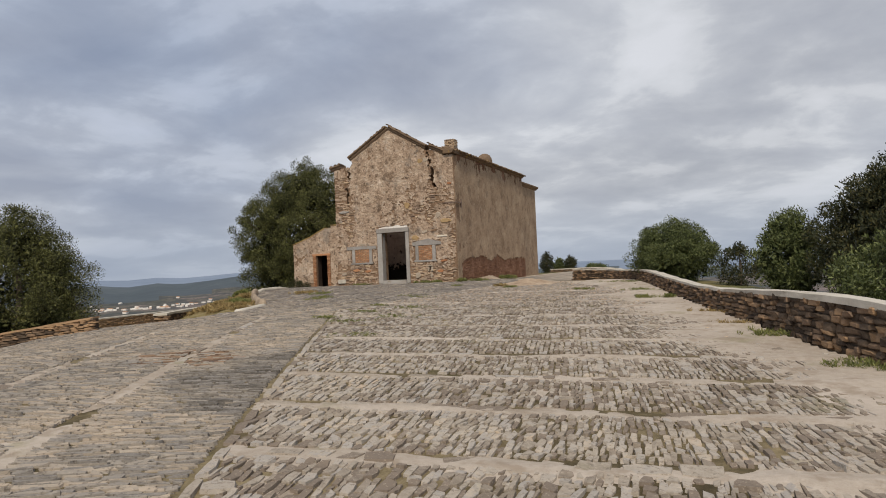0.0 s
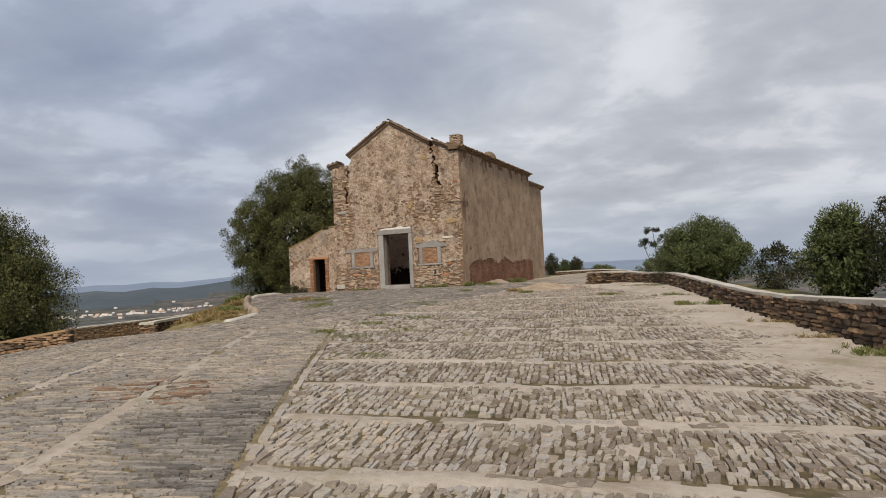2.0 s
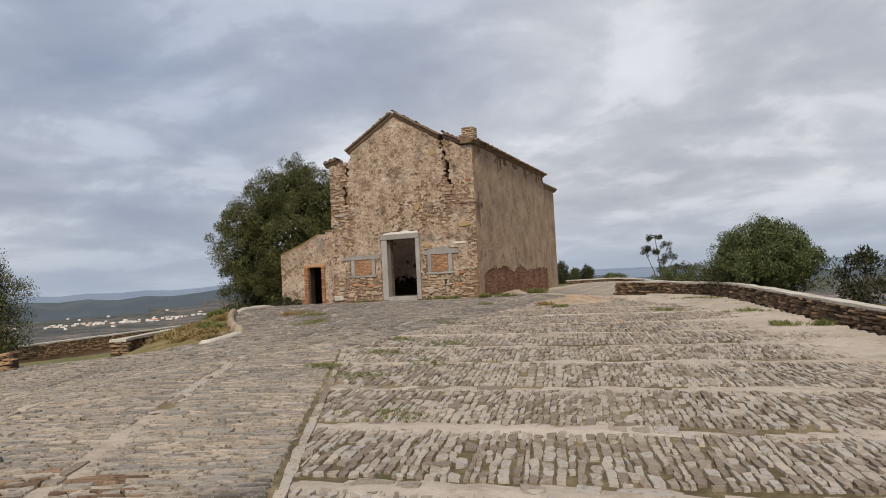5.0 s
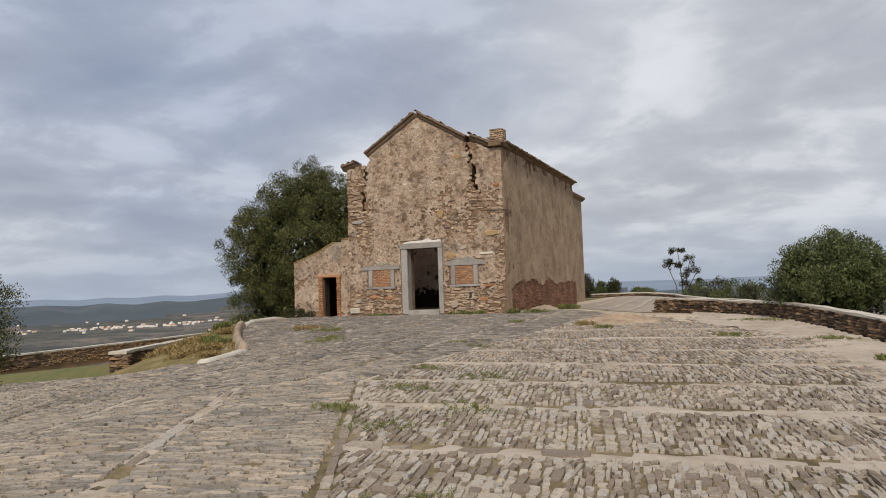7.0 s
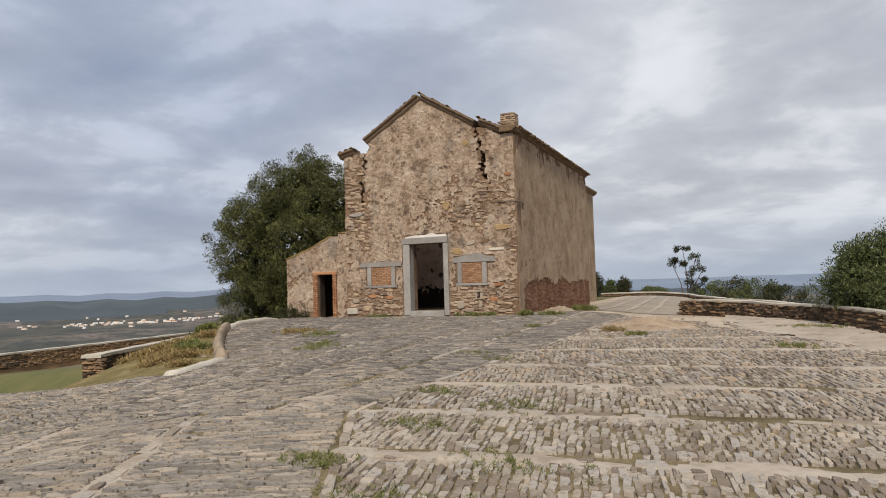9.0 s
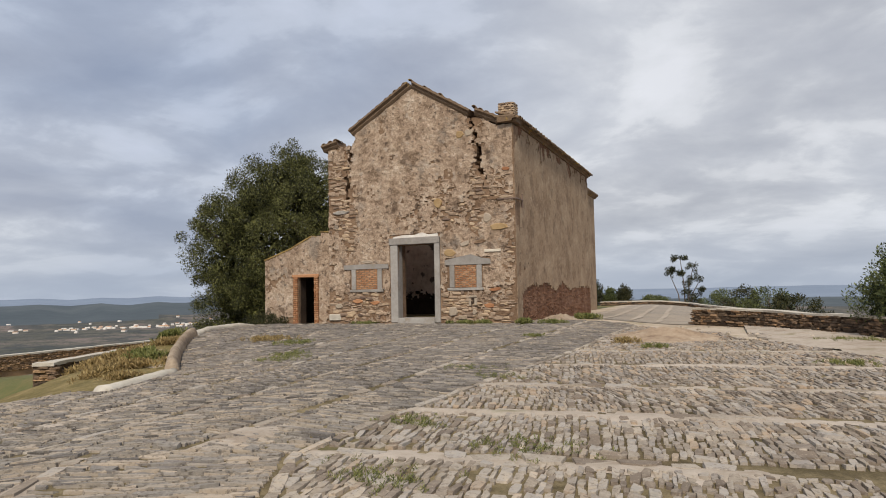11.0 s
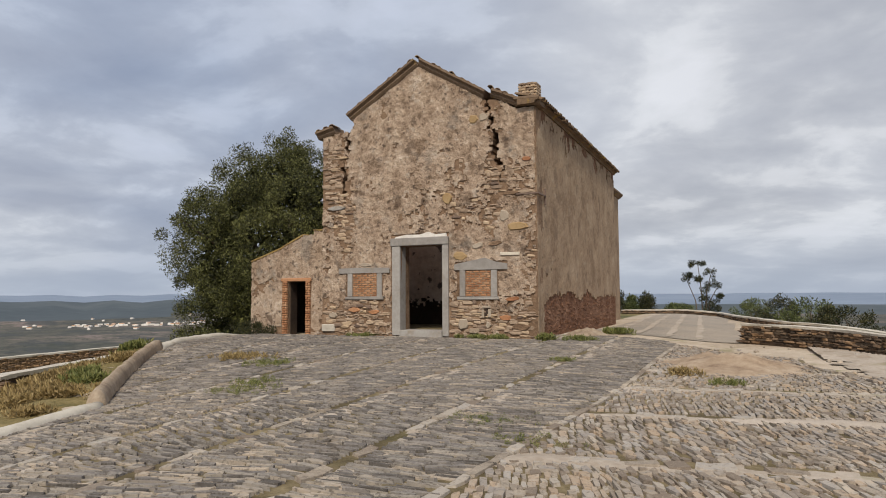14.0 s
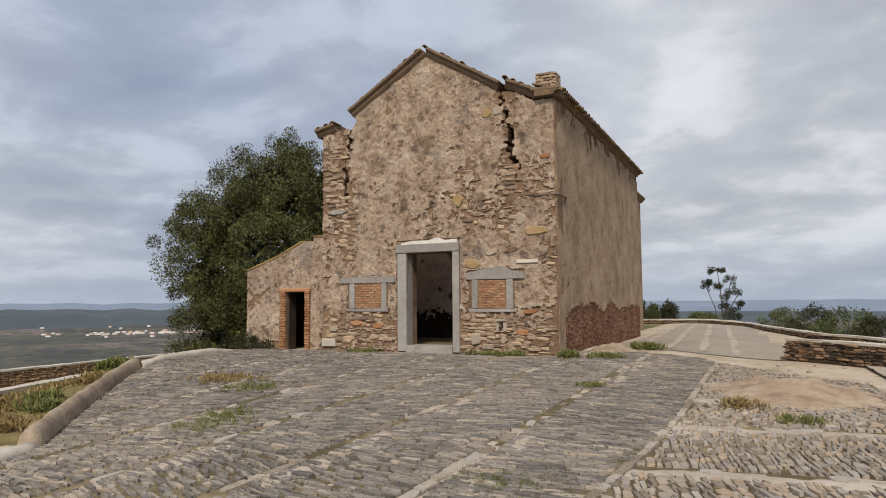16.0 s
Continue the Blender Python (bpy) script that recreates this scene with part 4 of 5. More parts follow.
brick_block(annex, -4.2, -4.0, 0.26, 0.26, -0.2, 1.5, 0.2, 0.075)
brick_block(annex, -3.29, -3.11, 0.26, 0.26, -0.2, 1.5, 0.18, 0.075)
bm = bmesh.new()
box(bm, -4.25, -3.08, 0.24, 0.5, 1.505, 1.62, 0.012, 0.015)
part("lintel", bm, BRICK, annex)
# added dark lining on the reveal: the doorway's shade put into colour
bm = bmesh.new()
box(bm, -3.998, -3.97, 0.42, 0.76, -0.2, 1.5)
part("reveal_shade", bm, SOOT_AND_SHADE, annex)
# dark sheet added behind the doorway to carry the darkness of the interior
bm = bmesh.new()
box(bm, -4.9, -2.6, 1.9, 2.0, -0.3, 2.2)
part("shade_screen", bm, SOOT_AND_SHADE, annex)
for p, q in (((-5.5, 2.17), (-4.9, 2.37)), ((-4.9, 2.37), (-4.25, 2.59)), ((-4.25, 2.59), (-3.85, 2.79)), ((-3.85, 2.79), (-3.4, 2.99)), ((-3.0, 3.13), (-2.47, 3.13))):
    bm = bmesh.new()
    strip(bm, p, q, [(-0.45, 0.0), (0.04, 0.0), (0.05, 0.045), (-0.2, 0.07), (-0.45, 0.05)], 0.3)
    part("coping", bm, LICHEN, annex, "coping grown over with orange lichen")


# ---- trees and shrubs ----
def leaf_material(name, dark, mid, light):
    m = bpy.data.materials.new(name)
    m.use_nodes = True
    nt = m.node_tree
    bs = nt.nodes["Principled BSDF"]
    geo = nt.nodes.new("ShaderNodeNewGeometry")
    fac = calc(nt, "ADD", calc(nt, "MULTIPLY", geo.outputs["Random Per Island"], 0.6), calc(nt, "MULTIPLY", fbm(nt, geo.outputs["Position"], 0.9, 3), 0.4))
    wire(nt, ramp(nt, fac, [(0.2, dark), (0.5, mid), (0.85, light)]), bs.inputs["Base Color"])
    bs.inputs["Roughness"].default_value = 0.6
    bs.inputs["Specular IOR Level"].default_value = 0.3
    return m


OLIVE = leaf_material("olive_leaves", (0.012, 0.014, 0.004), (0.055, 0.06, 0.016), (0.21, 0.21, 0.07))
BUSHY = leaf_material("bush_leaves", (0.02, 0.028, 0.009), (0.075, 0.095, 0.03), (0.18, 0.20, 0.075))
DARKLEAF = leaf_material("dark_leaves", (0.012, 0.0168, 0.0072), (0.03, 0.036, 0.0132), (0.09, 0.078, 0.027))
LIMELEAF = leaf_material("yellow_green_leaves", (0.07, 0.09, 0.02), (0.15, 0.18, 0.04), (0.26, 0.27, 0.07))
DRY = leaf_material("dry_grass", (0.14, 0.10, 0.04), (0.27, 0.19, 0.08), (0.40, 0.31, 0.14))
WEED = leaf_material("weed_leaves", (0.07, 0.085, 0.025), (0.14, 0.155, 0.045), (0.25, 0.24, 0.085))


def leaves(name, centres, radii, per, size, aspect, mat, parent, rng, upright=0.3):
    """Leaves in clumps: each a folded pair of triangles, turned at random."""
    k = len(centres)
    n = k * per
    c = np.repeat(np.asarray(centres), per, 0)
    r = np.repeat(np.asarray(radii), per)
    d = rng.normal(size=(n, 3))
    d /= np.linalg.norm(d, axis=1)[:, None]
    p = c + d * (r * rng.uniform(0.25, 1.0, n) ** 0.6)[:, None]
    a = rng.normal(size=(n, 3)) + d * 0.7 + np.array([0, 0, upright])
    a /= np.linalg.norm(a, axis=1)[:, None]
    b = np.cross(a, rng.normal(size=(n, 3)))
    b /= np.linalg.norm(b, axis=1)[:, None]
    nn = np.cross(a, b)
    s = size * rng.uniform(0.6, 1.4, n)[:, None]
    w = s * aspect
    v = np.stack([p, p + a * s * 0.5 + b * w + nn * w * 0.3, p + a * s, p + a * s * 0.5 - b * w + nn * w * 0.3], 1).reshape(-1, 3)
    i = np.arange(n)[:, None] * 4
    f = np.concatenate([i + np.array([0, 1, 2]), i + np.array([0, 2, 3])], 1).reshape(-1, 3)
    return raw(name, v.tolist(), f.tolist(), mat, parent)


def limb(bm, pts, r0, r1):
    prev = None
    for k, p in enumerate(pts):
        r = r0 + (r1 - r0) * k / (len(pts) - 1)
        ring = [bm.verts.new(Vector(p) + Vector((r * math.cos(a), r * math.sin(a), 0.15 * r * math.sin(3 * a)))) for a in [2 * math.pi * e / 7 for e in range(7)]]
        if prev:
            for e in range(7):
                bm.faces.new((prev[e], prev[(e + 1) % 7], ring[(e + 1) % 7], ring[e]))
        prev = ring
    bm.faces.new(prev)


def tree(name, label, at, height, spread, mat, seed, clumps=120, per=110, leaf=0.13, low=0.08, trunk=0.22, category="tree", squash=1.0, clump=0.5, top=None, skirt=0, core=0):
    """A trunk with limbs, and a crown of clumps of leaves that fills an uneven egg from low to height."""
    x0, y0 = at
    z0 = gz(x0, y0)
    if top is not None:
        height = (top - z0) / 0.95
    root = thing(name, label, category, at=(x0, y0, z0 - 0.1))
    rng = np.random.default_rng(seed)
    rnd = random.Random(seed)
    cs, rs = [], []
    tries = 0
    while len(cs) < clumps and tries < clumps * 40:
        tries += 1
        u = rng.normal(size=3)
        u /= np.linalg.norm(u)
        rr = rng.uniform(0.35, 1.0) ** 0.45
        zc = 0.5 + 0.5 * u[2] * rr
        wide = math.sin(math.pi * min(0.97, 0.16 + 0.8 * zc)) ** 0.5
        a = math.atan2(u[1], u[0])
        bump = 1 + 0.22 * noise.noise((math.cos(a) * 1.7 + seed, math.sin(a) * 1.7, zc * 3))
        h = math.hypot(u[0], u[1]) * rr * wide * bump
        cs.append((spread * h * math.cos(a), spread * squash * h * math.sin(a), height * (low + (1 - low) * zc * (1 + 0.06 * noise.noise((a * 2, seed, 0)))) - clump * 0.4))
        rs.append(clump * rng.uniform(0.6, 1.3))
    for _ in range(skirt):
        a, rr = rng.uniform(0, 2 * math.pi), math.sqrt(rng.uniform(0.15, 1.0))
        cs.append((spread * 0.92 * rr * math.cos(a), spread * 0.92 * squash * rr * math.sin(a), height * rng.uniform(0.05, 0.36)))
        rs.append(clump * rng.uniform(0.7, 1.2))
    bm = bmesh.new()
    limb(bm, [(0, 0, -0.3), (0.05, 0.03, height * 0.15), (0.1 * spread, 0, height * 0.35), (0.05, 0.1, height * 0.6)], trunk, trunk * 0.4)
    part("trunk", bm, BARK, root)
    for k in range(6):
        e = cs[rnd.randrange(len(cs))]
        bm = bmesh.new()
        limb(bm, [(0.03, 0.02, height * 0.14), (e[0] * 0.45, e[1] * 0.45, height * 0.14 + (e[2] - height * 0.14) * 0.6), e], trunk * 0.45, trunk * 0.12)
        part("limb", bm, BARK, root)
    leaves("crown", cs, rs, per, leaf, 0.18, mat, root, rng, 0.9)
    if core:
        inner = [(c[0] * 0.72, c[1] * 0.72, height * 0.12 + (c[2] - height * 0.12) * 0.86) for c in cs[::2]]
        leaves("inner_crown", inner, [clump * 1.1] * len(inner), core, leaf * 2.4, 0.3, mat, root, rng)
    return root


tree("olive_tree", "large dense olive tree behind the lean-to", (-7.6, 5.0), 8.6, 4.6, OLIVE, 3, 760, 300, 0.085, 0.02, 0.35, clump=0.40, top=7.45, skirt=260, core=70)
tree("olive_tree", "dark olive tree beyond the low wall stub", (-8.9, -13.4), 6.0, 3.0, OLIVE, 5, 380, 260, 0.075, 0.05, 0.25, clump=0.40, top=3.7, skirt=80, core=60)
tree("shrub", "yellow-green shrub by the wall stub", (-7.3, -16.9), 1.7, 0.9, LIMELEAF, 6, 40, 90, 0.10, 0.02, 0.05, "shrub", clump=0.28, top=0.25)
tree("shrub", "grey-green bushy shrub beyond the low wall", (15.0, -3.2), 2.9, 1.75, BUSHY, 7, 200, 260, 0.07, 0.02, 0.08, "shrub", clump=0.28, top=2.1, core=40)
tree("tree", "dense dark tree beyond the low wall", (21.6, -10.2), 5.0, 2.7, DARKLEAF, 8, 280, 220, 0.10, 0.02, 0.2, clump=0.4, top=3.4, skirt=60, core=50)
tree("shrub", "grey-green shrub beside the low wall", (18.6, -8.6), 3.0, 1.0, BUSHY, 9, 110, 160, 0.08, 0.02, 0.07, "shrub", clump=0.3, top=2.0, core=40)
tree("shrub", "grey-green shrub beside the low wall", (20.3, -13.6), 1.9, 1.3, BUSHY, 15, 90, 120, 0.10, 0.02, 0.06, "shrub", clump=0.3, top=1.1)
tree("shrub", "small dark shrub beyond the low wall", (17.2, -5.6), 1.5, 0.8, DARKLEAF, 16, 40, 90, 0.10, 0.02, 0.05, "shrub", clump=0.25, top=1.1)


def eucalyptus(x, y, base):
    """A thin many-stemmed tree: bare stems that fork to separate heads of hanging leaves."""
    root = thing("tree", "tall thin eucalyptus on the slope below", "tree", at=(x, y, gz(x, y) - 0.1))
    rng = np.random.default_rng(10)
    up = base - gz(x, y)
    foot = (0.0, 0.0, -0.2)
    stems = [[foot, (-0.3, 0, up * 0.6), (-1.2, 0, up + 2.0), (-2.8, 0.2, up + 6.2)], [foot, (0.1, 0, up * 0.7), (0.0, 0.1, up + 4), (-0.6, 0, up + 9.6)], [foot, (0.5, 0, up * 0.7), (1.0, 0, up + 4), (1.9, -0.2, up + 7.4)], [(0.5, 0, up * 0.7), (1.6, 0, up + 2), (3.0, 0, up + 4.6)]]
    for pts in stems:
        bm = bmesh.new()
        limb(bm, pts, 0.22, 0.06)
        part("trunk", bm, BARK, root)
    heads = ((-1.6, 10.0, 1.0), (0.4, 10.0, 0.9), (-3.0, 6.9, 1.0), (-2.2, 7.4, 0.7), (-0.5, 6.6, 0.9), (1.8, 7.8, 1.1), (2.7, 5.4, 1.3), (1.2, 4.8, 1.2), (3.4, 3.2, 1.1), (0.6, 2.6, 1.2), (2.4, 2.0, 1.3), (1.0, 0.6, 1.3), (3.0, 0.4, 1.0))
    for hx, hz, r in heads:
        cs = [(hx + rng.normal() * r * 0.45, rng.normal() * r * 0.5, up + hz + rng.normal() * r * 0.38) for _ in range(9)]
        leaves("foliage", cs, [r * 0.42] * 9, 46, 0.34, 0.2, DARKLEAF, root, rng, -0.8)


eucalyptus(1.9, 133.0, -2.9)
for k, (x, y, top, w) in enumerate(((1.4, 30.5, 1.5, 0.5), (2.3, 31.5, 0.9, 0.6), (3.3, 31.8, 1.1, 0.5), (5.4, 33.5, 0.3, 1.0), (11.5, 24.5, 0.9, 1.3), (12.6, 21.0, 0.8, 1.5), (13.6, 16.5, 0.5, 1.6), (10.2, 30.0, 0.7, 1.4))):
    tree("shrub", "olive-green shrub beyond the terrace wall", (x, y), 1.0, w, BUSHY if k % 2 else DARKLEAF, 20 + k, 50, 90, 0.12, 0.02, 0.06, "shrub", clump=0.3, top=top)
tree("shrub", "low dark shrub at the foot of the lean-to", (-5.1, -0.1), 0.55, 0.9, DARKLEAF, 40, 40, 80, 0.07, 0.0, 0.02, "shrub", clump=0.16, squash=0.5)


def tuft(name, label, x, y, r, n, h, mat, seed):
    rng = np.random.default_rng(seed)
    root = thing(name, label, "grass", at=(x, y, gz(x, y)))
    cs = [(rng.normal() * r * 0.5, rng.normal() * r * 0.35, 0.0) for _ in range(n)]
    cs = [(a, b, gz(x + a, y + b) - gz(x, y) + h * 0.25) for a, b, c in cs]
    leaves("blade", cs, [h * 0.5 + 0.02] * n, 34, h * 0.8, 0.12, mat, root, rng, 1.6)["kind"] = "stuff"
    return root


TUFTS = ((2.3, -9.3, 0.6, 60, 0.04, WEED), (2.0, -8.6, 0.5, 40, 0.05, WEED), (-0.6, -5.9, 0.6, 45, 0.09, DRY), (0.6, -6.6, 0.6, 40, 0.06, WEED), (6.85, -10.7, 0.5, 40, 0.03, WEED), (7.5, -11.4, 0.4, 30, 0.03, WEED), (6.3, -4.8, 0.3, 24, 0.05, WEED),
         (4.75, -0.2, 0.2, 30, 0.13, WEED), (5.6, -0.1, 0.4, 30, 0.10, WEED), (6.0, 3.2, 0.4, 40, 0.12, WEED), (2.6, -0.15, 0.5, 30, 0.10, WEED), (3.4, -0.2, 0.4, 26, 0.10, WEED), (-0.9, -0.15, 0.6, 34, 0.08, WEED),
         (9.3, -6.9, 0.25, 22, 0.06, WEED), (8.6, -6.1, 0.3, 22, 0.09, DRY), (12.3, -8.5, 0.4, 40, 0.05, WEED), (13.0, -4.5, 0.7, 60, 0.05, WEED), (14.2, -9.0, 0.5, 44, 0.05, WEED), (14.6, -12.0, 0.4, 30, 0.08, WEED), (16.35, -15.4, 0.4, 30, 0.06, DRY), (17.4, -18.6, 0.45, 30, 0.07, WEED), (15.3, -12.0, 0.15, 20, 0.1, WEED), (18.3, -21.2, 0.4, 30, 0.07, WEED), (16.9, -17.2, 0.35, 26, 0.05, DRY),
         (8.1, -17.7, 0.3, 40, 0.04, WEED), (9.6, -17.2, 0.5, 40, 0.035, WEED), (8.9, -18.3, 0.5, 40, 0.035, WEED), (8.3, -16.2, 0.5, 40, 0.035, WEED), (7.7, -14.5, 0.4, 40, 0.035, WEED), (10.4, -20.2, 0.5, 40, 0.03, WEED), (9.0, -15.0, 0.5, 40, 0.035, WEED),
         (-3.0, -8.2, 0.5, 60, 0.12, DRY), (-0.9, -9.9, 0.4, 50, 0.12, DRY), (-1.9, -8.7, 0.4, 50, 0.12, WEED), (0.1, -11.2, 0.35, 40, 0.09, DRY), (-3.4, -6.6, 0.35, 40, 0.14, DRY),  (-4.4, -6.9, 0.5, 60, 0.12, DRY), (-1.6, -10.2, 0.4, 50, 0.10, DRY), (-5.6, -6.6, 0.6, 60, 0.14, WEED), (-5.0, -5.0, 0.4, 50, 0.16, WEED), (-2.2, -9.6, 0.5, 60, 0.14, DRY), (-3.8, -8.0, 0.6, 60, 0.16, DRY), (-5.2, -7.6, 0.6, 60, 0.14, DRY), (-6.4, -6.8, 0.6, 60, 0.14, DRY), (-2.6, -8.3, 0.4, 40, 0.14, WEED))
for k, (x, y, r, n, h, mat) in enumerate(TUFTS):
    tuft("grass_tuft", "dry yellowish grass tuft" if mat is DRY else "green weeds growing between the paving stones", x, y, r, n, h, mat, 60 + k)


def mound(name, label, x, y, rx, ry, h, mat, seed):
    vs, fs = [], []
    n, m = 20, 44
    for i in range(n + 1):
        for k in range(m):
            a = 2 * math.pi * k / m
            f = i / n
            rr = f * (1 + 0.25 * noise.noise((math.cos(a) * 1.5 + seed, math.sin(a) * 1.5, 0)))
            px, py = x + rx * rr * math.cos(a), y + ry * rr * math.sin(a)
            hh = h * (math.cos(math.pi * min(1, f)) * 0.5 + 0.5) * (1 + 0.7 * noise.noise((px * 1.8, py * 1.8, seed)) + 0.45 * noise.noise((px * 5, py * 5, seed))) + 0.018 * noise.noise((px * 7, py * 7, 3)) * (1 - f)
            vs.append((px, py, gz(px, py) - 0.04 + hh))
    for i in range(n):
        for k in range(m):
            fs.append((i * m + k, (i + 1) * m + k, (i + 1) * m + (k + 1) % m, i * m + (k + 1) % m))
    return tagged(raw(name, vs, fs, mat, None, True), label, "mound")


EARTH = surface("trodden_earth", [(0.36, (0.23, 0.156, 0.104)), (0.48, (0.368, 0.274, 0.19)), (0.60, (0.497, 0.392, 0.289))], 1.2, 6.0, 0.95, 0.9, 0.04)
mound("sand_mound", "heap of pale sandy earth on the paving", 9.3, -4.2, 1.5, 2.6, 0.22, EARTH, 2)
mound("sand_mound", "low heap of sandy earth by the chapel corner", 5.3, 2.0, 0.7, 1.3, 0.26, KERB, 4)

# ---- distant village and farm ----
def village():
    rnd = random.Random(4)
    for k in range(85):
        a = radians(137.5 + (8.0 * rnd.gauss(0, 0.45) if k < 75 else rnd.uniform(-9, 9)))
        r = 1800 + (rnd.uniform(-70, 70) if k < 75 else rnd.uniform(-500, 300))
        x, y = 11 + r * math.cos(a), -23 + r * math.sin(a)
        w, d, h = rnd.uniform(5, 11), rnd.uniform(5, 8), rnd.uniform(2.0, 3.2)
        bm = bmesh.new()
        slab(bm, [(-w / 2, -2), (-w / 2, h), (w / 2, h), (w / 2, -2)], "y", -d / 2, d / 2)
        house = thing("house", "distant whitewashed village house", "house", "village in the plain", at=(x, y, gz(x, y)))
        house.rotation_euler[2] = rnd.uniform(0.2, 0.9)
        part("wall", bm, WHITEWASH, house)
        bm = bmesh.new()
        slab(bm, [(-d / 2 - 0.3, h), (0, h + 1.2), (d / 2 + 0.3, h)], "x", -w / 2, w / 2)
        part("roof", bm, BRICK if rnd.random() < 0.4 else WHITEWASH, house)


village()


def loose_stones():
    rnd = random.Random(21)
    spots = [(rnd.uniform(8.5, 14.5), rnd.uniform(-9, 2.5)) for _ in range(70)] + [(right_edge(y) - rnd.uniform(0.4, 1.6), y) for y in [rnd.uniform(-22, -6) for _ in range(60)]]
    for x, y in spots:
        if x > right_edge(y) - 0.35:
            continue
        s = rnd.uniform(0.03, 0.12)
        ob = new("loose_stone", rnd.choice(LOOSE))
        ob.matrix_basis = Matrix.LocRotScale((x, y, gz(x, y) - 0.03 + s * 0.25), Euler((rnd.uniform(-0.3, 0.3), rnd.uniform(-0.3, 0.3), rnd.uniform(0, 6))), (s * 1.3, s, s * 0.7))
        tagged(ob, "small loose schist stone lying on the sandy soil", "stone", "loose stones on the court")


LOOSE = [rock(200 + k, 1, 1, 1, 0.25, 0.2) for k in range(5)]
for m in LOOSE:
    m.materials.append(SCHIST)
loose_stones()


# ---- paving, laid last ----
BANDS = [-34.0, -32.2, -30.4, -28.7, -27.1, -25.5, -23.9, -22.3, -20.5, -18.6, -16.9, -15.1, -13.3, -11.2, -9.2, -7.2, -5.2, -3.3, -1.4, 0.6]


def dust_depth(x, y):
    """How high the blown sand lies between and over the stones: along the bands, beside the wall, and in thin drifts."""
    h = -0.013 + 0.012 * noise.noise((x * 0.7, y * 0.7, 1)) + 0.010 * noise.noise((x * 2.3, y * 2.3, 2)) + 0.012 * noise.noise((x * 6, y * 6, 3))
    soft = max(0.42, 0.62 + 1.1 * noise.noise((x * 0.55, y * 0.9, 8)))
    if x > boundary(y):
        s = -x * math.sin(radians(12)) + y * math.cos(radians(12)) + 0.12 * noise.noise((x * 0.9, y * 0.9, 4)) + 0.06 * noise.noise((x * 4, y * 4, 4))
        d = min(abs(s - b + 0.08) for b in BANDS)
        h += 0.034 * soft * math.exp(-(d / 0.15) ** 2)
        e = right_edge(y) - x + 0.8 * noise.noise((x * 0.5, y * 0.5, 6))
        h += 0.035 * (1 - smooth(0.7, 2.6, e)) + 0.012 * (1 - smooth(2.0, 5.0, e)) * smooth(-0.4, 0.5, noise.noise((x * 0.8, y * 0.8, 12)))
    else:
        if y + 15.9 < (x - 7.35) * 0.25:
            s = (boundary(y) - x) / math.hypot(0.505, 1) - 0.1
            d = abs((s + 0.825) % 1.65 - 0.825) if s > 0.8 else 9
        else:
            d = abs((x + 7.98 + 0.81) % 1.62 - 0.81)
        h += 0.025 * soft * math.exp(-((d + 0.06 * noise.noise((x, y, 5))) / 0.16) ** 2)
    return h


def dust_sheet():
    x0, y0, step = -7.0, -35.0, 0.085
    nx, ny = int(31.0 / step), int(37.0 / step)
    grid, idx, verts, faces = {}, {}, [], []
    for j in range(ny + 1):
        y = y0 + j * step
        lo, hi = left_edge(y) + 0.1, right_edge(y) - 0.15
        for i in range(max(0, int((lo - x0) / step)), min(nx, int((hi - x0) / step)) + 1):
            if paved(x0 + i * step, y) or x0 + i * step > boundary(y) + 3:
                grid[i, j] = dust_depth(x0 + i * step, y)

    def v(i, j):
        if (i, j) not in idx:
            x, y = x0 + i * step, y0 + j * step
            idx[i, j] = len(verts)
            verts.append((x, y, gz(x, y) + grid[i, j]))
        return idx[i, j]
    for i, j in list(grid):
        ring = ((i, j), (i + 1, j), (i + 1, j + 1), (i, j + 1))
        if all(q in grid for q in ring) and max(grid[q] for q in ring) > -0.003:
            faces.append([v(*q) for q in ring])
    return tagged(raw("sandy_dust", verts, faces, DUST, bed, True), "pale sandy dust lying in bands over the stones")


dust_sheet()


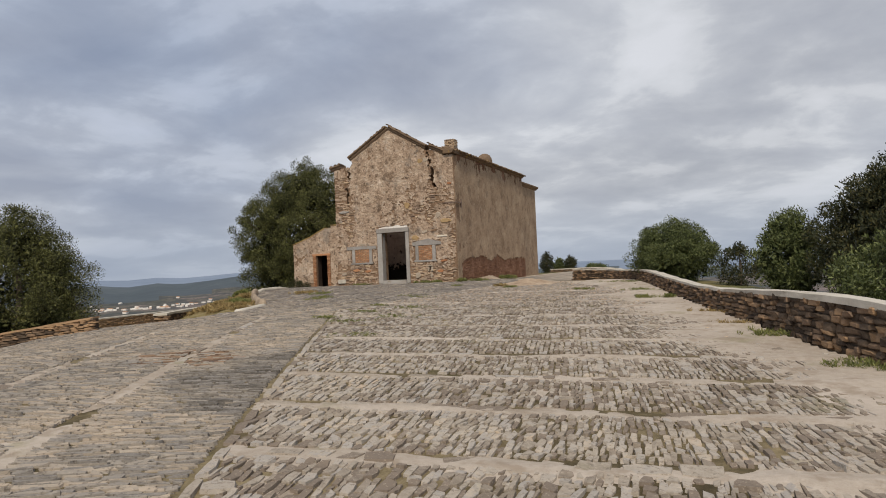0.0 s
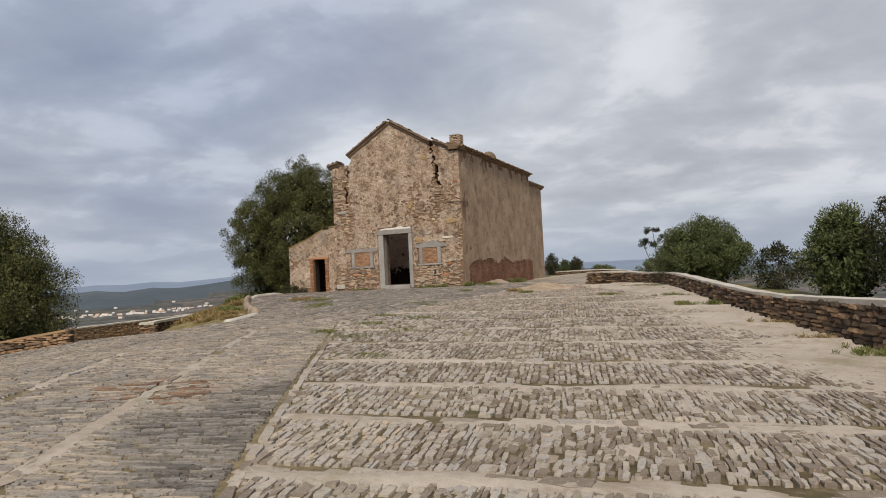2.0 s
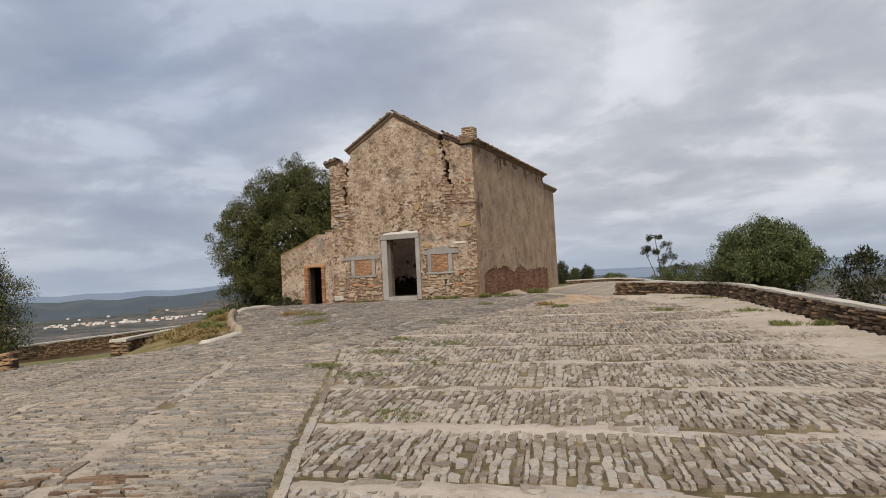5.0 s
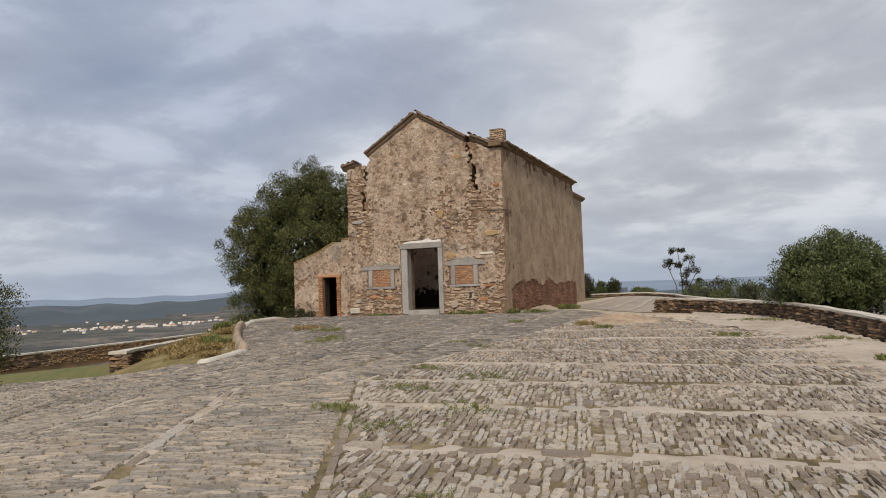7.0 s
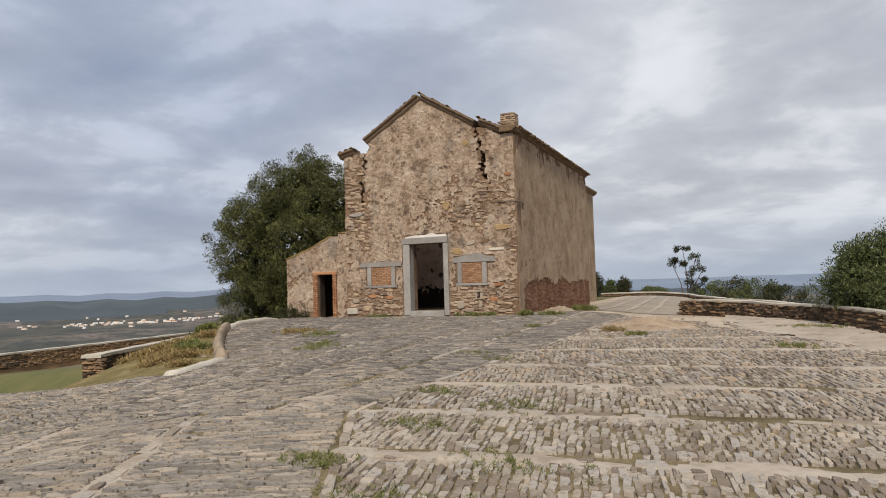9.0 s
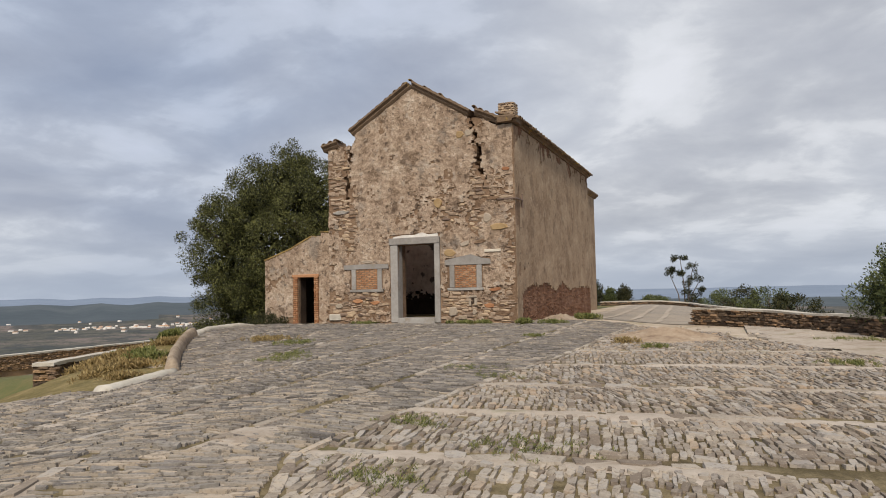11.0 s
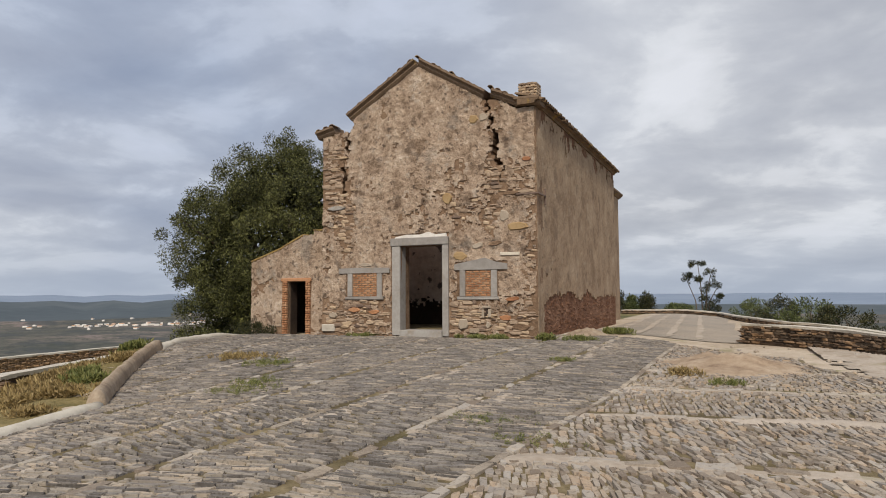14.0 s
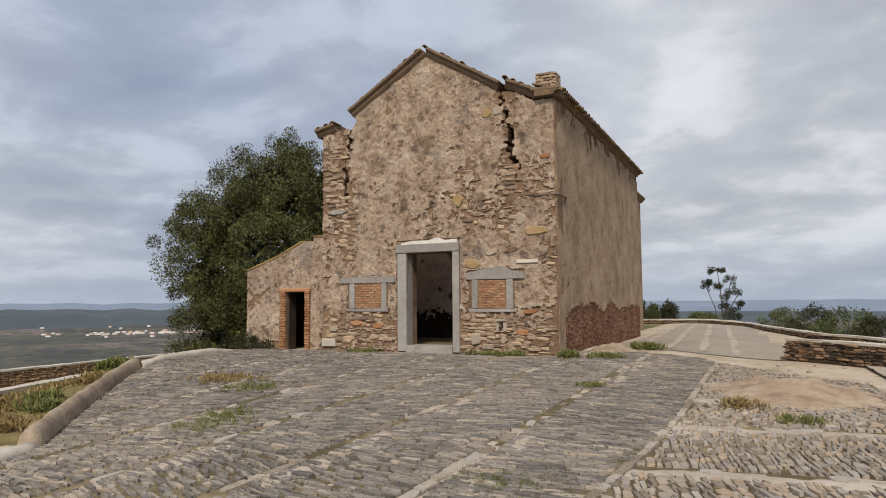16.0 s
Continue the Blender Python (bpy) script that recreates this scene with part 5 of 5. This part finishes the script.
def paving():
    """Schist set on edge in lanes between pale bands; one pattern on each side of the seam."""
    rng = random.Random(11)
    bands = BANDS
    pieces = ([], [], [], [], [])
    ca, sa = math.cos(radians(12)), math.sin(radians(12))

    def fill(u_dir, s_dir, s0, s1, u0, u1, test, kind):
        """Columns of stones side by side along the band, each column broken at places of its own."""
        u = u0
        turn = math.atan2(s_dir[1], s_dir[0])
        while u < u1:
            w = (rng.uniform(0.045, 0.095) if kind == 0 else rng.uniform(0.032, 0.062)) * rng.choice((0.8, 1, 1, 1.3))
            s = s0 - rng.uniform(0, 0.12)
            while s < s1 - 0.05:
                l = rng.uniform(0.09, 0.27) if kind == 0 else rng.uniform(0.12, 0.42)
                big = rng.random() < (0.012 if kind == 0 else 0.006)
                e = min(s + l, s1)
                b = max(s, s0)
                cu, cs = u + w / 2 + rng.uniform(-0.012, 0.012), (b + e) / 2
                x, y = u_dir[0] * cu + s_dir[0] * cs, u_dir[1] * cu + s_dir[1] * cs
                if e - b > 0.05 and test(x, y) and paved(x, y) and rng.random() > 0.03:
                    lean = (0.5 if kind == 0 else 0.7) * noise.noise((x * 0.22, y * 0.22, 3))
                    rusty = kind == 1 and ((x - 9.1) / 1.1) ** 2 + ((y + 23.2) / 0.9) ** 2 < rng.uniform(0.0, 1.0) and rng.random() < 0.55
                    # the share of darker stones grows towards the chapel
                    darker = rng.random() < smooth(-19, -7, y) * 0.85
                    lot = 2 if rusty else kind if not darker else 3 + kind
                    pieces[lot].append((x, y, turn + lean + rng.uniform(-0.09, 0.09), (e - b) * rng.uniform(0.9, 1.0), w * rng.uniform(0.88, 1.03) * (2.6 if big else 1), 0.008 if big else 0.0))
                s += l
            u += w

    def strip_line(u_dir, s_dir, s, u0, u1, test, wide):
        u = u0
        while u < u1:
            l = rng.uniform(0.16, 0.5)
            w = rng.uniform(0.14, 0.26) * wide
            x, y = u_dir[0] * (u + l / 2) + s_dir[0] * s, u_dir[1] * (u + l / 2) + s_dir[1] * s
            if test(x, y) and paved(x, y):
                if rng.random() < 0.45:
                    pieces[0].append((x, y, math.atan2(u_dir[1], u_dir[0]) + rng.uniform(-0.1, 0.1), l * 0.9, w, 0.0))
            u += l

    right = lambda x, y: x > boundary(y) + 0.07
    for a, b in zip(bands, bands[1:]):
        fill((ca, sa), (-sa, ca), a + 0.14, b - 0.14, -4, 26, right, 0)
    for b in bands:
        strip_line((ca, sa), (-sa, ca), b, -4, 26, right, 1.0)
    # the open side: bands follow the seam
    t = math.hypot(0.505, 1)
    ua, sa_ = (-0.505 / t, 1 / t), (-1 / t, -0.505 / t)
    split = lambda x, y: y + 15.9 < (x - 7.35) * 0.25
    lower = lambda x, y: x < boundary(y) - 0.06 and split(x, y)
    c0 = 7.35 * sa_[0] + -15.9 * sa_[1]
    for k in range(7):
        fill(ua, sa_, c0 + 0.1 + 1.65 * k + (0.08 if k else 0), c0 + 0.1 + 1.65 * (k + 1) - 0.08, -55, 0, lower, 1)
        if k:
            strip_line(ua, sa_, c0 + 0.1 + 1.65 * k, -55, 0, lower, 0.7)
    upper = lambda x, y: x < boundary(y) - 0.06 and not split(x, y)
    for k in range(9):
        fill((0, 1), (-1, 0), -7.9 + 1.62 * k, -7.9 + 1.62 * (k + 1) - 0.16, -22, 2, upper, 1)
        if k:
            strip_line((0, 1), (-1, 0), -7.9 + 1.62 * k - 0.08, -22, 2, upper, 0.8)
    # the seam itself
    y = -40.0
    while y < 1.0:
        l = rng.uniform(0.22, 0.5)
        x = boundary(y + l / 2)
        if paved(x, y):
            pieces[0].append((x, y + l / 2, math.atan2(l, boundary(y + l) - boundary(y)), l * 1.02, 0.11, 0.003))
        y += l
    return pieces


def piece_mesh(seed):
    """A worn stone of unit length and width: an uneven six-sided top on slanting sides."""
    rnd = random.Random(seed)
    bm = bmesh.new()
    j = lambda v: v + rnd.uniform(-0.11, 0.11)
    ring = [(j(x), j(y)) for x, y in ((-0.48, -0.42), (0.0, -0.5), (0.48, -0.40), (0.5, 0.40), (0.05, 0.5), (-0.5, 0.42))]
    low = [bm.verts.new((x, y, -0.045)) for x, y in ring]
    top = [bm.verts.new((x * 0.92, y * 0.86, 0.012 + rnd.uniform(-0.006, 0.006))) for x, y in ring]
    for i in range(6):
        k = (i + 1) % 6
        bm.faces.new((low[i], low[k], top[k], top[i]))
    bm.faces.new(top)
    me = bpy.data.meshes.new("paving_stone")
    bm.to_mesh(me)
    bm.free()
    return me


RUSTY = surface("rust_brown_slate", [(0.25, (0.13, 0.085, 0.06)), (0.5, (0.25, 0.165, 0.11)), (0.75, (0.36, 0.26, 0.18))], 0.6, 16.0, 0.9, 0.9, 0.012, [((0.09, 0.06, 0.045), 22.0, 0.53, 0.63, 0.6)], 0.5, 0.5)
PIECES = [piece_mesh(k) for k in range(14)]


def lay_paving():
    pieces = paving()
    stock = [(np.array([v.co[:] for v in m.vertices]), [tuple(p.vertices) for p in m.polygons]) for m in PIECES]
    for mat, items, name in ((SCHIST, pieces[0], "paving_stone"), (SLATE, pieces[1], "slate"), (RUSTY, pieces[2], "rusty_slate"), (DARKER_SCHIST, pieces[3], "brown_paving_stone"), (DARKER_SLATE, pieces[4], "blue_slate")):
        meshes = []
        for m in PIECES:
            c = m.copy()
            c.name = name
            c.materials.append(mat)
            meshes.append(c)
        items.sort(key=lambda q: (q[0] - 12.2) ** 2 + (q[1] + 23.5) ** 2)
        verts, faces, off = [], [], 0
        for i, (x, y, a, l, w, rise) in enumerate(items):
            z = gz(x, y) + random.uniform(-0.009, 0.007) + rise
            gx = (gz(x + 0.1, y) - gz(x - 0.1, y)) / 0.2
            gy = (gz(x, y + 0.1) - gz(x, y - 0.1)) / 0.2
            c, s = math.cos(a), math.sin(a)
            k = random.randrange(len(PIECES))
            if i < 300:
                ob = new(name, meshes[k])
                ob.parent = bed
                u = Vector((c, s, gx * c + gy * s)).normalized()
                v = Vector((-s, c, -gx * s + gy * c)).normalized()
                n = u.cross(v)
                ob.matrix_basis = Matrix(((u.x * l, v.x * w, n.x, x), (u.y * l, v.y * w, n.y, y), (u.z * l, v.z * w, n.z, z), (0, 0, 0, 1)))
            else:
                p, f = stock[k]
                tl, tw = random.uniform(-0.018, 0.018), random.uniform(-0.014, 0.014)
                q = np.empty_like(p)
                q[:, 0] = x + p[:, 0] * l * c - p[:, 1] * w * s
                q[:, 1] = y + p[:, 0] * l * s + p[:, 1] * w * c
                q[:, 2] = z + p[:, 2] + (q[:, 0] - x) * gx + (q[:, 1] - y) * gy + p[:, 0] * tl + p[:, 1] * tw
                verts.append(q)
                faces += [tuple(off + j for j in g) for g in f]
                off += len(p)
        if verts:
            tagged(raw(name, np.concatenate(verts).tolist(), faces, mat, bed), kind="stuff")


lay_paving()
